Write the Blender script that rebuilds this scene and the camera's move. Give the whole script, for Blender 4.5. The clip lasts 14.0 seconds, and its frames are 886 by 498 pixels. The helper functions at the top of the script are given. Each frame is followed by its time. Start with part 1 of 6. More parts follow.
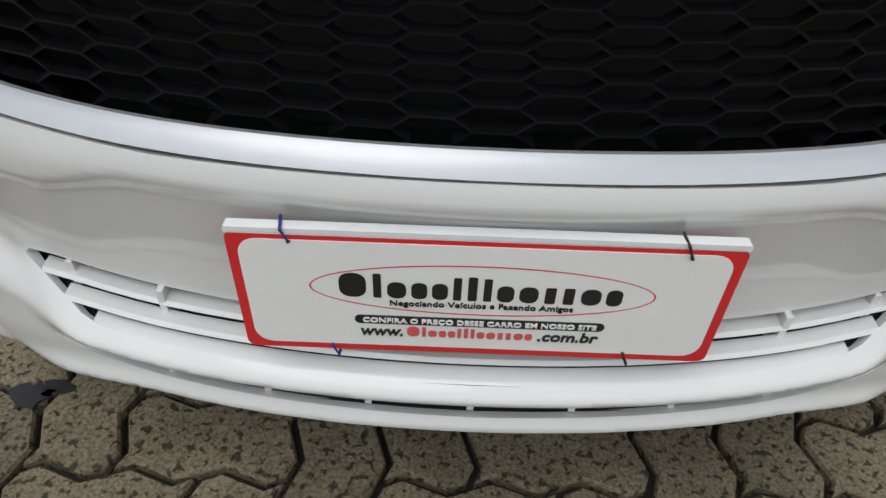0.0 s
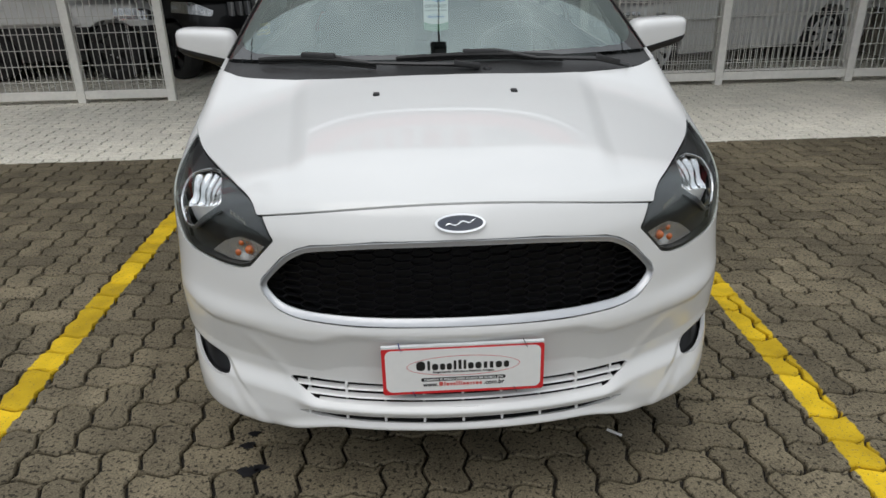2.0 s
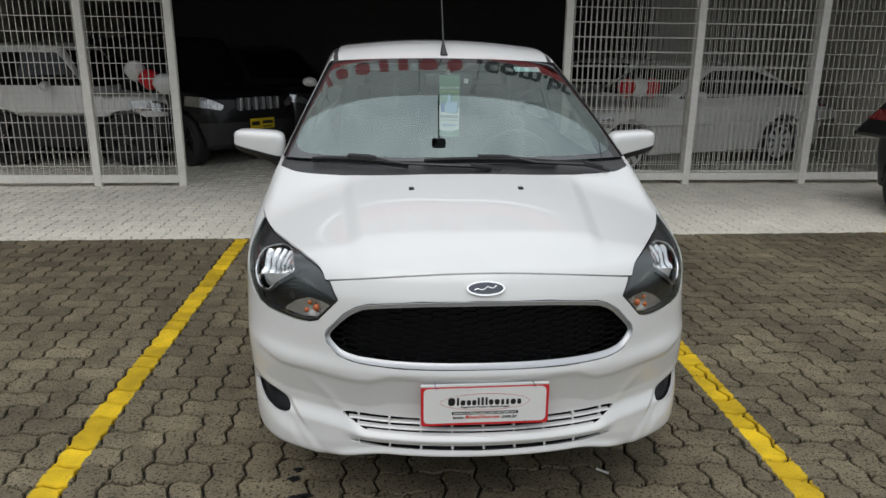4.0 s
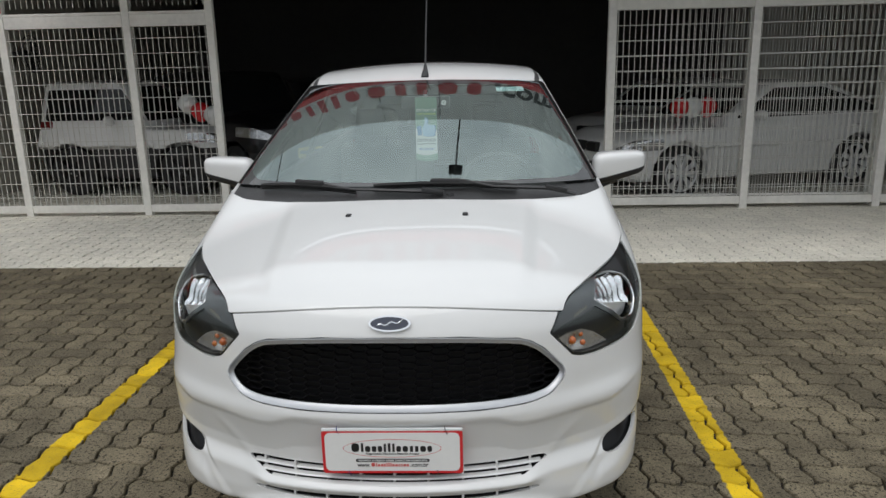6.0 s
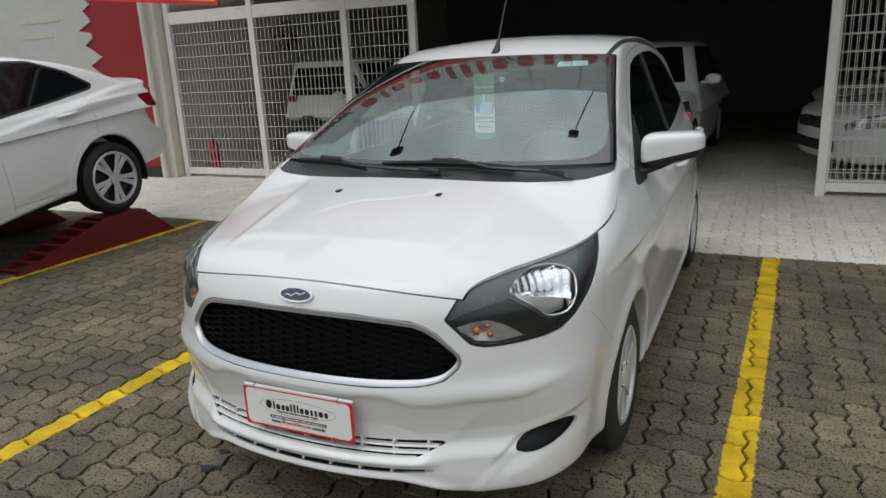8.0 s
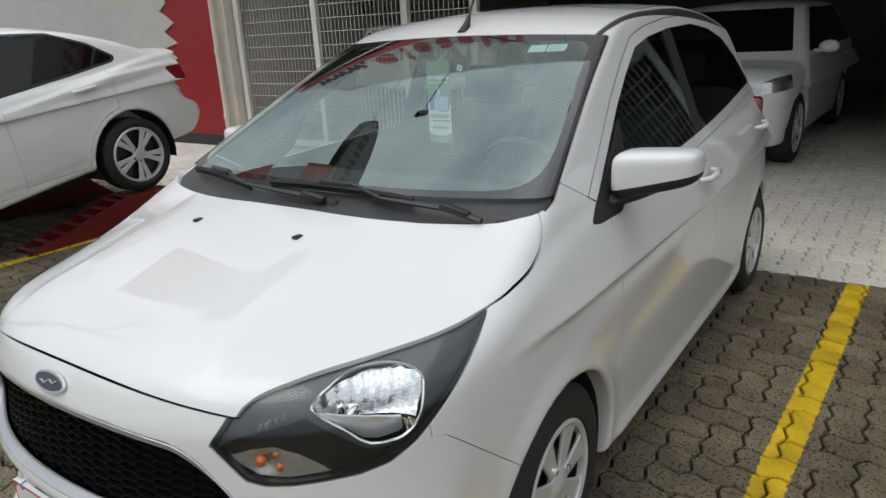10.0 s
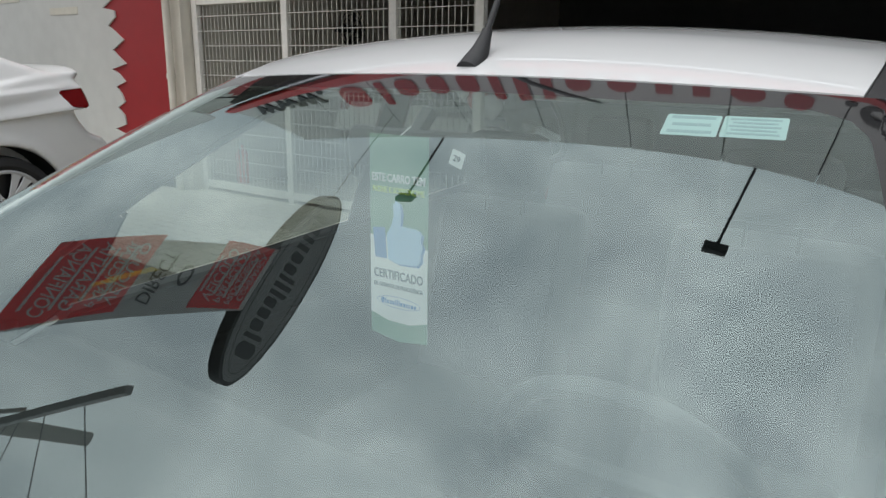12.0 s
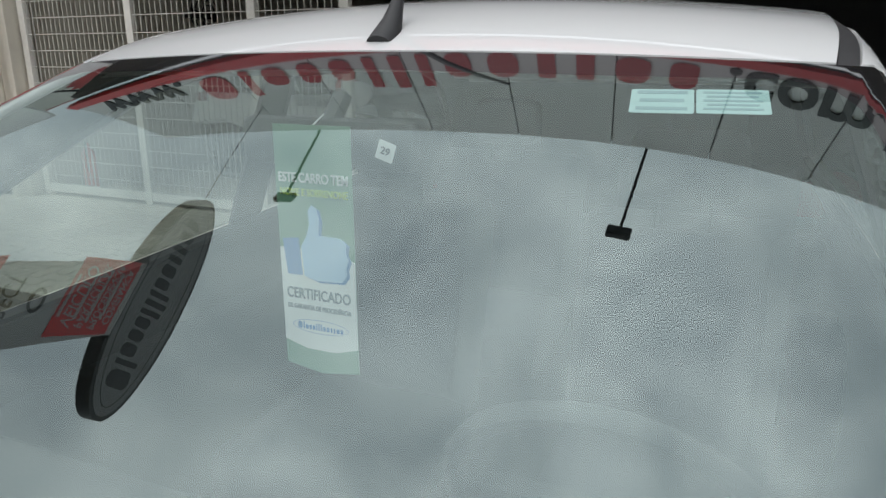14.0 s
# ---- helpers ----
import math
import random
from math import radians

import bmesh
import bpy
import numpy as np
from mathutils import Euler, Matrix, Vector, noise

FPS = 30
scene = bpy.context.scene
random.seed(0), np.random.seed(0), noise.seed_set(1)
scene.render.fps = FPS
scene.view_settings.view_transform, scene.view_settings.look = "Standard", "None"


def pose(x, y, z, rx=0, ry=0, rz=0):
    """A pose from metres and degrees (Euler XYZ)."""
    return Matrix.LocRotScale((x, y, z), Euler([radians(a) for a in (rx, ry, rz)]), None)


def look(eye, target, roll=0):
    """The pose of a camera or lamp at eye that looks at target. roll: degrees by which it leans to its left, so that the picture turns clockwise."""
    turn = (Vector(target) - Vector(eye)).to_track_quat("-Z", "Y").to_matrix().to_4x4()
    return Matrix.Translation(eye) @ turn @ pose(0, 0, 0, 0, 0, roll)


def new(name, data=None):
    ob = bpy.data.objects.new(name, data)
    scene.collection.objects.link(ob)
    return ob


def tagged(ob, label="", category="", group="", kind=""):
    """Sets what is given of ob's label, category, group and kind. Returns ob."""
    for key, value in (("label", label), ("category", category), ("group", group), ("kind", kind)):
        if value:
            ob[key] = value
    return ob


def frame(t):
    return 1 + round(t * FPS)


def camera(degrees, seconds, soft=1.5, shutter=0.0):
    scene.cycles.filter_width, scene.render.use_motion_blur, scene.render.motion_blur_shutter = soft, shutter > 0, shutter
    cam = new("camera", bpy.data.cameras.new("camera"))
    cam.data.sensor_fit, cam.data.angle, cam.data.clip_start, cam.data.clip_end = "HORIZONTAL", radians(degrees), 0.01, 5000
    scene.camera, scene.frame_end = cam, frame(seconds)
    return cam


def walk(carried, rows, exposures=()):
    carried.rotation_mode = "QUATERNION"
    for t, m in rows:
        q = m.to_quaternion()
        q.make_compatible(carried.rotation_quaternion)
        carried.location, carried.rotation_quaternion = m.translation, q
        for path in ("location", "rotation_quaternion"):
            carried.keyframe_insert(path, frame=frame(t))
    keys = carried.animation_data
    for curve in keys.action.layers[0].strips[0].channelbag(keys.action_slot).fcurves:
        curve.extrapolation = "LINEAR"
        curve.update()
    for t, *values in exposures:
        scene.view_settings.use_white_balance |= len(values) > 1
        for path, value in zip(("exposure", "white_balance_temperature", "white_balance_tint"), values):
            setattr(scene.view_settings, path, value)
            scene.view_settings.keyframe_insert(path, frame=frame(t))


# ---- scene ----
cam = camera(65.1, 14.0)
# seconds, eye, target, roll
PATH = [
    (0, (-0.038, -0.456, 0.879), (-0.023, 1.018, -0.473), 2.8),
    (0.5, (-0.087, -0.685, 1.1), (-0.073, 0.864, -0.165), 4.1),
    (1, (-0.16, -1.022, 1.234), (-0.042, 0.684, 0.196), 0.5),
    (1.5, (-0.157, -1.271, 1.354), (-0.023, 0.496, 0.427), -0.3),
    (2, (-0.106, -1.532, 1.416), (-0.029, 0.306, 0.631), -1.2),
    (2.5, (-0.143, -1.673, 1.466), (-0.084, 0.207, 0.788), -0.0),
    (2.7, (-0.193, -1.736, 1.481), (-0.143, 0.16, 0.844), 0.2),
    (4.8, (-0.297, -2.051, 1.53), (-0.064, -0.14, 0.988), -0.2),
    (5, (-0.201, -2.045, 1.52), (0.031, -0.137, 0.969), -0.8),
    (5.5, (0.058, -2.02, 1.529), (0.2, -0.097, 0.997), -1.0),
    (6, (0.24, -1.846, 1.49), (0.15, 0.095, 1.019), -1.2),
    (6.5, (0.476, -1.643, 1.505), (0.292, 0.285, 1.006), -1.2),
    (7, (0.776, -1.561, 1.511), (0.356, 0.329, 1.01), -2.7),
    (7.5, (1.042, -1.576, 1.501), (0.385, 0.238, 0.974), -3.5),
    (7.7, (1.134, -1.624, 1.484), (0.398, 0.161, 0.964), -3.3),
    (9.8, (1.579, -0.807, 1.552), (0.504, 0.761, 0.933), -2.6),
    (10, (1.546, -0.634, 1.544), (0.445, 0.918, 0.928), -3.2),
    (10.1, (1.532, -0.544, 1.538), (0.434, 1.012, 0.931), -3.1),
    (10.3, (1.521, -0.339, 1.548), (0.386, 1.198, 0.955), -3.5),
    (10.5, (1.458, -0.174, 1.552), (0.270, 1.336, 0.993), -2.6),
    (11, (1.186, 0.202, 1.535), (-0.055, 1.684, 1.020), -1.36),
    (11.5, (0.852, 0.516, 1.519), (-0.316, 2.066, 1.035), 0.10),
    (12, (0.613, 0.788, 1.508), (-0.474, 2.388, 0.999), 0.86),
    (12.5, (0.412, 0.987, 1.498), (-0.557, 2.647, 0.946), 1.31),
    (13, (0.304, 1.071, 1.469), (-0.469, 2.835, 0.928), 1.00),
    (13.5, (0.306, 1.046, 1.463), (-0.375, 2.850, 0.931), 0.21),
    (14, (0.466, 0.884, 1.492), (-0.294, 2.653, 0.951), -0.13),
]
walk(cam, [(t, look(eye, target, roll)) for t, eye, target, roll in PATH], exposures=((0, .12), (.5, .40), (1, .48), (1.5, .18), (2, 0), (2.5, -.08), (5, .02), (7.5, -.02), (10, .02), (11, -.06), (11.5, .06), (12, .18), (12.5, .20), (13, .08), (13.5, .14), (14, .22)))

# ---------- overcast daylight ----------
world = bpy.data.worlds.new("overcast sky")
scene.world = world
world.use_nodes = True
wn = world.node_tree
bg = wn.nodes["Background"]
sky = wn.nodes.new("ShaderNodeTexSky")
sky.sky_type = "NISHITA"
sky.sun_disc = False
sky.sun_elevation, sky.sun_rotation = radians(63), radians(203)
sky.dust_density = 5.0
co = wn.nodes.new("ShaderNodeTexCoord")
cloud = wn.nodes.new("ShaderNodeTexNoise")
cloud.inputs["Scale"].default_value = 3.2
cloud.inputs["Detail"].default_value = 7
cloud.inputs["Roughness"].default_value = 0.55
cloud.inputs["Distortion"].default_value = 0.4
wn.links.new(co.outputs["Generated"], cloud.inputs["Vector"])
ramp = wn.nodes.new("ShaderNodeValToRGB")
ramp.color_ramp.elements[0].position, ramp.color_ramp.elements[1].position = 0.36, 0.66
ramp.color_ramp.elements[0].color, ramp.color_ramp.elements[1].color = (5.5, 6.0, 6.5, 1), (11.0, 11.4, 11.7, 1)
wn.links.new(cloud.outputs[0], ramp.inputs[0])
mix = wn.nodes.new("ShaderNodeMixRGB")
mix.inputs[0].default_value = 0.93
wn.links.new(sky.outputs[0], mix.inputs[1])
wn.links.new(ramp.outputs[0], mix.inputs[2])
sep = wn.nodes.new("ShaderNodeSeparateXYZ")
wn.links.new(co.outputs["Generated"], sep.inputs[0])
grade = wn.nodes.new("ShaderNodeMapRange")
for i, v in enumerate((0.03, 1.0, 0.46, 1.44)):
    grade.inputs[1 + i].default_value = v
wn.links.new(sep.outputs[2], grade.inputs[0])
scaled = wn.nodes.new("ShaderNodeMixRGB")
scaled.blend_type = "MULTIPLY"
scaled.inputs[0].default_value = 1.0
wn.links.new(mix.outputs[0], scaled.inputs[1])
wn.links.new(grade.outputs[0], scaled.inputs[2])
wn.links.new(scaled.outputs[0], bg.inputs[0])
bg.inputs[1].default_value = 0.12
sun = new("sun", bpy.data.lights.new("sun", "SUN"))
sun.data.energy, sun.data.angle, sun.data.color = 0.6, radians(40), (1.0, 0.97, 0.93)
sun.matrix_basis = look((-3.0, -7.0, 15), (0, 0, 0))


# ---------- small tools ----------
def curve(*knots):
    """A smooth function through (place, value) knots, flat outside."""
    kx = np.array(knots[0::2], float)
    ky = np.array(knots[1::2], float)
    d = np.diff(ky) / np.diff(kx)
    m = np.concatenate([[d[0]], np.where(d[1:] * d[:-1] > 0, 2 * d[1:] * d[:-1] / (d[1:] + d[:-1] + 1e-12), 0), [d[-1]]])
    lx = np.linspace(kx[0], kx[-1], 1500)
    i = np.clip(np.searchsorted(kx, lx, "right") - 1, 0, len(kx) - 2)
    h = kx[i + 1] - kx[i]
    s = (lx - kx[i]) / h
    ly = (ky[i] * (1 + 2 * s) * (1 - s) ** 2 + h * m[i] * s * (1 - s) ** 2
          + ky[i + 1] * s * s * (3 - 2 * s) + h * m[i + 1] * s * s * (s - 1))
    return lambda v: np.interp(v, lx, ly)


def smax(a, b, k):
    h = np.maximum(k - np.abs(a - b), 0) / k
    return np.maximum(a, b) + h * h * k * 0.25


def smin(a, b, k):
    return -smax(-a, -b, k)


def bump(v, c, w):
    return np.exp(-((v - c) / w) ** 2)


def step(v, a, b):
    s = np.clip((v - a) / (b - a), 0, 1)
    return s * s * (3 - 2 * s)


def outline(u, v, pts, r=0.0):
    """Signed distance to a closed polygon in a plane, negative inside, grown by r."""
    p = np.array(pts, float)
    best = np.full(np.shape(u), 1e9)
    inside = np.zeros(np.shape(u), bool)
    for (ax, ay), (bx, by) in zip(p, np.roll(p, -1, 0)):
        ex, ey = bx - ax, by - ay
        t = np.clip(((u - ax) * ex + (v - ay) * ey) / (ex * ex + ey * ey), 0, 1)
        best = np.minimum(best, np.hypot(u - ax - t * ex, v - ay - t * ey))
        hit = ((ay > v) != (by > v)) & (u < ex * (v - ay) / (ey if abs(ey) > 1e-12 else 1e-12) + ax)
        inside ^= hit
    return np.where(inside, -best, best) - r


def skin(field, lo, hi, h):
    """Vertices, outward normals and quads of the surface field(x, y, z) = 0."""
    n = [int(round((b - a) / h)) + 1 for a, b in zip(lo, hi)]
    ax = [a + h * np.arange(k) for a, k in zip(lo, n)]
    vals = np.empty(n)
    for i, x in enumerate(ax[0]):
        Y, Z = np.meshgrid(ax[1], ax[2], indexing="ij")
        vals[i] = field(np.full(Y.shape, x), Y, Z)
    neg = vals < 0
    cnt = sum(neg[a:n[0] - 1 + a, b:n[1] - 1 + b, c:n[2] - 1 + c].astype(int) for a in (0, 1) for b in (0, 1) for c in (0, 1))
    cell = (cnt > 0) & (cnt < 8)
    idx = np.full(cell.shape, -1)
    idx[cell] = np.arange(cell.sum())
    V = (np.argwhere(cell) + 0.5) * h + np.array(lo)

    def grad(P):
        e = 0.001
        return np.stack([(field(*(P + e * u).T) - field(*(P - e * u).T)) / (2 * e) for u in np.eye(3)], 1)

    home = V.copy()
    for _ in range(6):
        g = grad(V)
        V = V - (field(*V.T) / np.maximum((g * g).sum(1), 0.05))[:, None] * g * 0.9
        V = np.clip(V, home - h * 0.75, home + h * 0.75)
    quads = []
    for d in range(3):
        a, b = (d + 1) % 3, (d + 2) % 3
        s0 = [slice(None)] * 3
        s1 = [slice(None)] * 3
        s0[d], s1[d] = slice(0, -1), slice(1, None)
        cross = neg[tuple(s0)] != neg[tuple(s1)]
        inner = [slice(None)] * 3
        inner[a], inner[b] = slice(1, -1), slice(1, -1)
        keep = np.zeros(cross.shape, bool)
        keep[tuple(inner)] = cross[tuple(inner)]
        e = np.argwhere(keep)
        ua, ub = np.eye(3, dtype=int)[a], np.eye(3, dtype=int)[b]
        q = np.stack([idx[tuple((e - o).T)] for o in (ua + ub, ub, 0 * ua, ua)], 1)
        flip = ~neg[tuple(e.T)]
        q[flip] = q[flip][:, ::-1]
        quads.append(q)
    g = grad(V)
    return V, g / np.linalg.norm(g, axis=1, keepdims=True), np.concatenate(quads)


def cut(shape, g):
    """Splits a triangle shape (V, N, T) along g = 0: the part below and the part above."""
    V, N, T = shape
    s = g < 0
    c = s[T].sum(1)
    edges = {}
    newV, newN = [], []

    def mid(a, b):
        key = (a, b) if a < b else (b, a)
        if key not in edges:
            t = g[a] / (g[a] - g[b])
            edges[key] = len(V) + len(newV)
            newV.append(V[a] + t * (V[b] - V[a]))
            newN.append(N[a] + t * (N[b] - N[a]))
        return edges[key]

    low, high = [T[c == 3]], [T[c == 0]]
    le, he = [], []
    for tri in T[(c == 1) | (c == 2)]:
        k = s[tri]
        odd = k.sum() == 1
        i = int(np.argmax(k == odd))
        a, b, d = tri[i], tri[(i + 1) % 3], tri[(i + 2) % 3]
        p, q = mid(a, b), mid(a, d)
        one, two = (le, he) if odd else (he, le)
        one.append((a, p, q))
        two += [(p, b, d), (p, d, q)]
    VV = np.concatenate([V, np.array(newV).reshape(-1, 3)])
    NN = np.concatenate([N, np.array(newN).reshape(-1, 3)])
    return tuple((VV, NN, np.concatenate([x[0], np.array(y, int).reshape(-1, 3)])) for x, y in ((low, le), (high, he)))


def tidy(shape):
    V, N, T = shape
    if len(T):
        area = np.linalg.norm(np.cross(V[T[:, 1]] - V[T[:, 0]], V[T[:, 2]] - V[T[:, 0]]), axis=1)
        T = T[area > 1e-10]
    used, back = np.unique(T, return_inverse=True)
    return V[used], N[used] / np.linalg.norm(N[used], axis=1, keepdims=True), back.reshape(-1, 3)


def sheet(name, shape, material, parent=None, lip=0.0, lift=0.0, label=""):
    """Links a cut piece of a skin as one mesh with its true normals; lip: depth of its turned-in edge."""
    V, N, T = tidy(shape)
    V = V + N * lift
    n = len(V)
    verts, faces, normals = V, T, N
    if lip:
        e = np.concatenate([T[:, [0, 1]], T[:, [1, 2]], T[:, [2, 0]]])
        keys = e[:, 0].astype(np.int64) * n + e[:, 1]
        rim = e[~np.isin(e[:, 1].astype(np.int64) * n + e[:, 0], keys)]
        u, r = np.unique(rim, return_inverse=True)
        r = r.reshape(-1, 2)
        k = len(u)
        verts = np.concatenate([V, V[u], V[u] - N[u] * lip])
        a, b = r[:, 0] + n, r[:, 1] + n
        faces = np.concatenate([T, np.stack([b, a, a + k], 1), np.stack([b, a + k, b + k], 1)])
        normals = None
    me = bpy.data.meshes.new(name)
    me.vertices.add(len(verts))
    me.vertices.foreach_set("co", verts.astype(np.float32).ravel())
    me.loops.add(faces.size)
    me.loops.foreach_set("vertex_index", faces.astype(np.int32).ravel())
    me.polygons.add(len(faces))
    me.polygons.foreach_set("loop_start", np.arange(0, faces.size, 3, dtype=np.int32))
    me.polygons.foreach_set("use_smooth", np.ones(len(faces), bool))
    me.update(calc_edges=True)
    me.validate()
    if normals is not None:
        me.normals_split_custom_set_from_vertices([tuple(v) for v in normals])
    else:
        extra = len(verts) - n
        flat = np.zeros((extra, 3))
        flat[:, 2] = 1
        for p, q, w in faces[len(T):]:
            f = np.cross(verts[q] - verts[p], verts[w] - verts[p])
            for i in (p, q, w):
                flat[i - n] += f / (np.linalg.norm(f) + 1e-12)
        full = np.concatenate([N, flat / (np.linalg.norm(flat, axis=1, keepdims=True) + 1e-12)])
        me.normals_split_custom_set_from_vertices([tuple(v) for v in full])
    ob = new(name, me)
    me.materials.append(material)
    if parent:
        ob.parent = parent
    if label:
        tagged(ob, label)
    return ob


def part(name, bm, material, parent=None, label="", smooth=None):
    """Links a bmesh as one mesh object, under a thing or a part if given."""
    me = bpy.data.meshes.new(name)
    bmesh.ops.recalc_face_normals(bm, faces=bm.faces)
    bm.to_mesh(me)
    bm.free()
    me.materials.append(material)
    if smooth is not None:
        for p in me.polygons:
            p.use_smooth = True
        me.set_sharp_from_angle(angle=radians(smooth))
    ob = new(name, me)
    if parent:
        ob.parent = parent
    if label:
        tagged(ob, label)
    return ob


def thing(name, label, category, m=None, group="", kind=""):
    ob = new(name)
    ob.empty_display_size = 0.1
    if m is not None:
        ob.matrix_basis = m
    return tagged(ob, label, category, group, kind)


def box(bm, x0, x1, y0, y1, z0, z1, bevel=0.0, turn=None):
    m = Matrix.LocRotScale(((x0 + x1) / 2, (y0 + y1) / 2, (z0 + z1) / 2), None, (abs(x1 - x0), abs(y1 - y0), abs(z1 - z0)))
    geo = bmesh.ops.create_cube(bm, size=1, matrix=(turn @ m) if turn else m)
    if bevel:
        edges = list({e for v in geo["verts"] for e in v.link_edges})
        bmesh.ops.bevel(bm, geom=edges, offset=bevel, segments=2, profile=0.5, affect="EDGES")
    return bm


def slab(x0, x1, y0, y1, z0, z1, bevel=0.0):
    return box(bmesh.new(), x0, x1, y0, y1, z0, z1, bevel)


def tube(bm, pts, r, sides=8, cap=True, flat=1.0):
    """A round bar along points; r may be one radius or one for each point."""
    pts = [Vector(p) for p in pts]
    rings = []
    for i, p in enumerate(pts):
        d = (pts[min(i + 1, len(pts) - 1)] - pts[max(i - 1, 0)]).normalized()
        a = d.cross(Vector((0, 0, 1)))
        if a.length < 0.05:
            a = d.cross(Vector((0, 1, 0)))
        a.normalize()
        b = d.cross(a)
        rr = r[i] if isinstance(r, (list, tuple)) else r
        rings.append([bm.verts.new(p + rr * (math.cos(q) * a + flat * math.sin(q) * b)) for q in [2 * math.pi * k / sides for k in range(sides)]])
    for A, B in zip(rings, rings[1:]):
        for k in range(sides):
            bm.faces.new((A[k], A[(k + 1) % sides], B[(k + 1) % sides], B[k]))
    if cap:
        bm.faces.new(rings[0])
        bm.faces.new(rings[-1])
    return bm


def lathe(bm, prof, sides=32, m=None):
    """Turns a profile of (radius, height) round the z axis."""
    rings = [[bm.verts.new((r * math.cos(a), r * math.sin(a), z)) for a in [2 * math.pi * k / sides for k in range(sides)]] for r, z in prof]
    for A, B in zip(rings, rings[1:]):
        for k in range(sides):
            bm.faces.new((A[k], A[(k + 1) % sides], B[(k + 1) % sides], B[k]))
    if m:
        bmesh.ops.transform(bm, matrix=m, verts=[v for R in rings for v in R])
    return bm


def plate(bm, pts, depth, m=None):
    """A flat outline in x, y given thickness along z."""
    lo = [bm.verts.new((p[0], p[1], 0)) for p in pts]
    hi = [bm.verts.new((p[0], p[1], depth)) for p in pts]
    bm.faces.new(lo[::-1])
    bm.faces.new(hi)
    for i in range(len(pts)):
        j = (i + 1) % len(pts)
        bm.faces.new((lo[i], lo[j], hi[j], hi[i]))
    if m:
        bmesh.ops.transform(bm, matrix=m, verts=lo + hi)
    return bm


def rounded(w, h, r, n=5):
    """The outline of a rectangle with round corners."""
    out = []
    for cx, cy, a in ((w / 2 - r, h / 2 - r, 0), (r - w / 2, h / 2 - r, 90), (r - w / 2, r - h / 2, 180), (w / 2 - r, r - h / 2, 270)):
        out += [(cx + r * math.cos(radians(a + 90 * k / n)), cy + r * math.sin(radians(a + 90 * k / n))) for k in range(n + 1)]
    return out


def words(name, text, size, m, material, parent=None, width=None, bold=0.0, shear=0.0, depth=0.0008):
    """Raised lettering in the built-in font, centred at m; width squeezes or stretches the line to that length."""
    cu = bpy.data.curves.new(name, "FONT")
    cu.body, cu.size, cu.align_x, cu.align_y, cu.extrude, cu.offset, cu.shear = text, size, "CENTER", "CENTER", depth, bold, shear
    cu.resolution_u = 4
    tmp = new(name, cu)
    bpy.context.view_layer.update()
    me = bpy.data.meshes.new_from_object(tmp.evaluated_get(bpy.context.evaluated_depsgraph_get()))
    bpy.data.objects.remove(tmp)
    me.name = name
    if width:
        xs = [v.co.x for v in me.vertices]
        me.transform(Matrix.Scale(width / (max(xs) - min(xs)), 4, (1, 0, 0)))
    me.transform(m)
    ob = new(name, me)
    me.materials.clear()
    me.materials.append(material)
    if parent:
        ob.parent = parent
    return ob


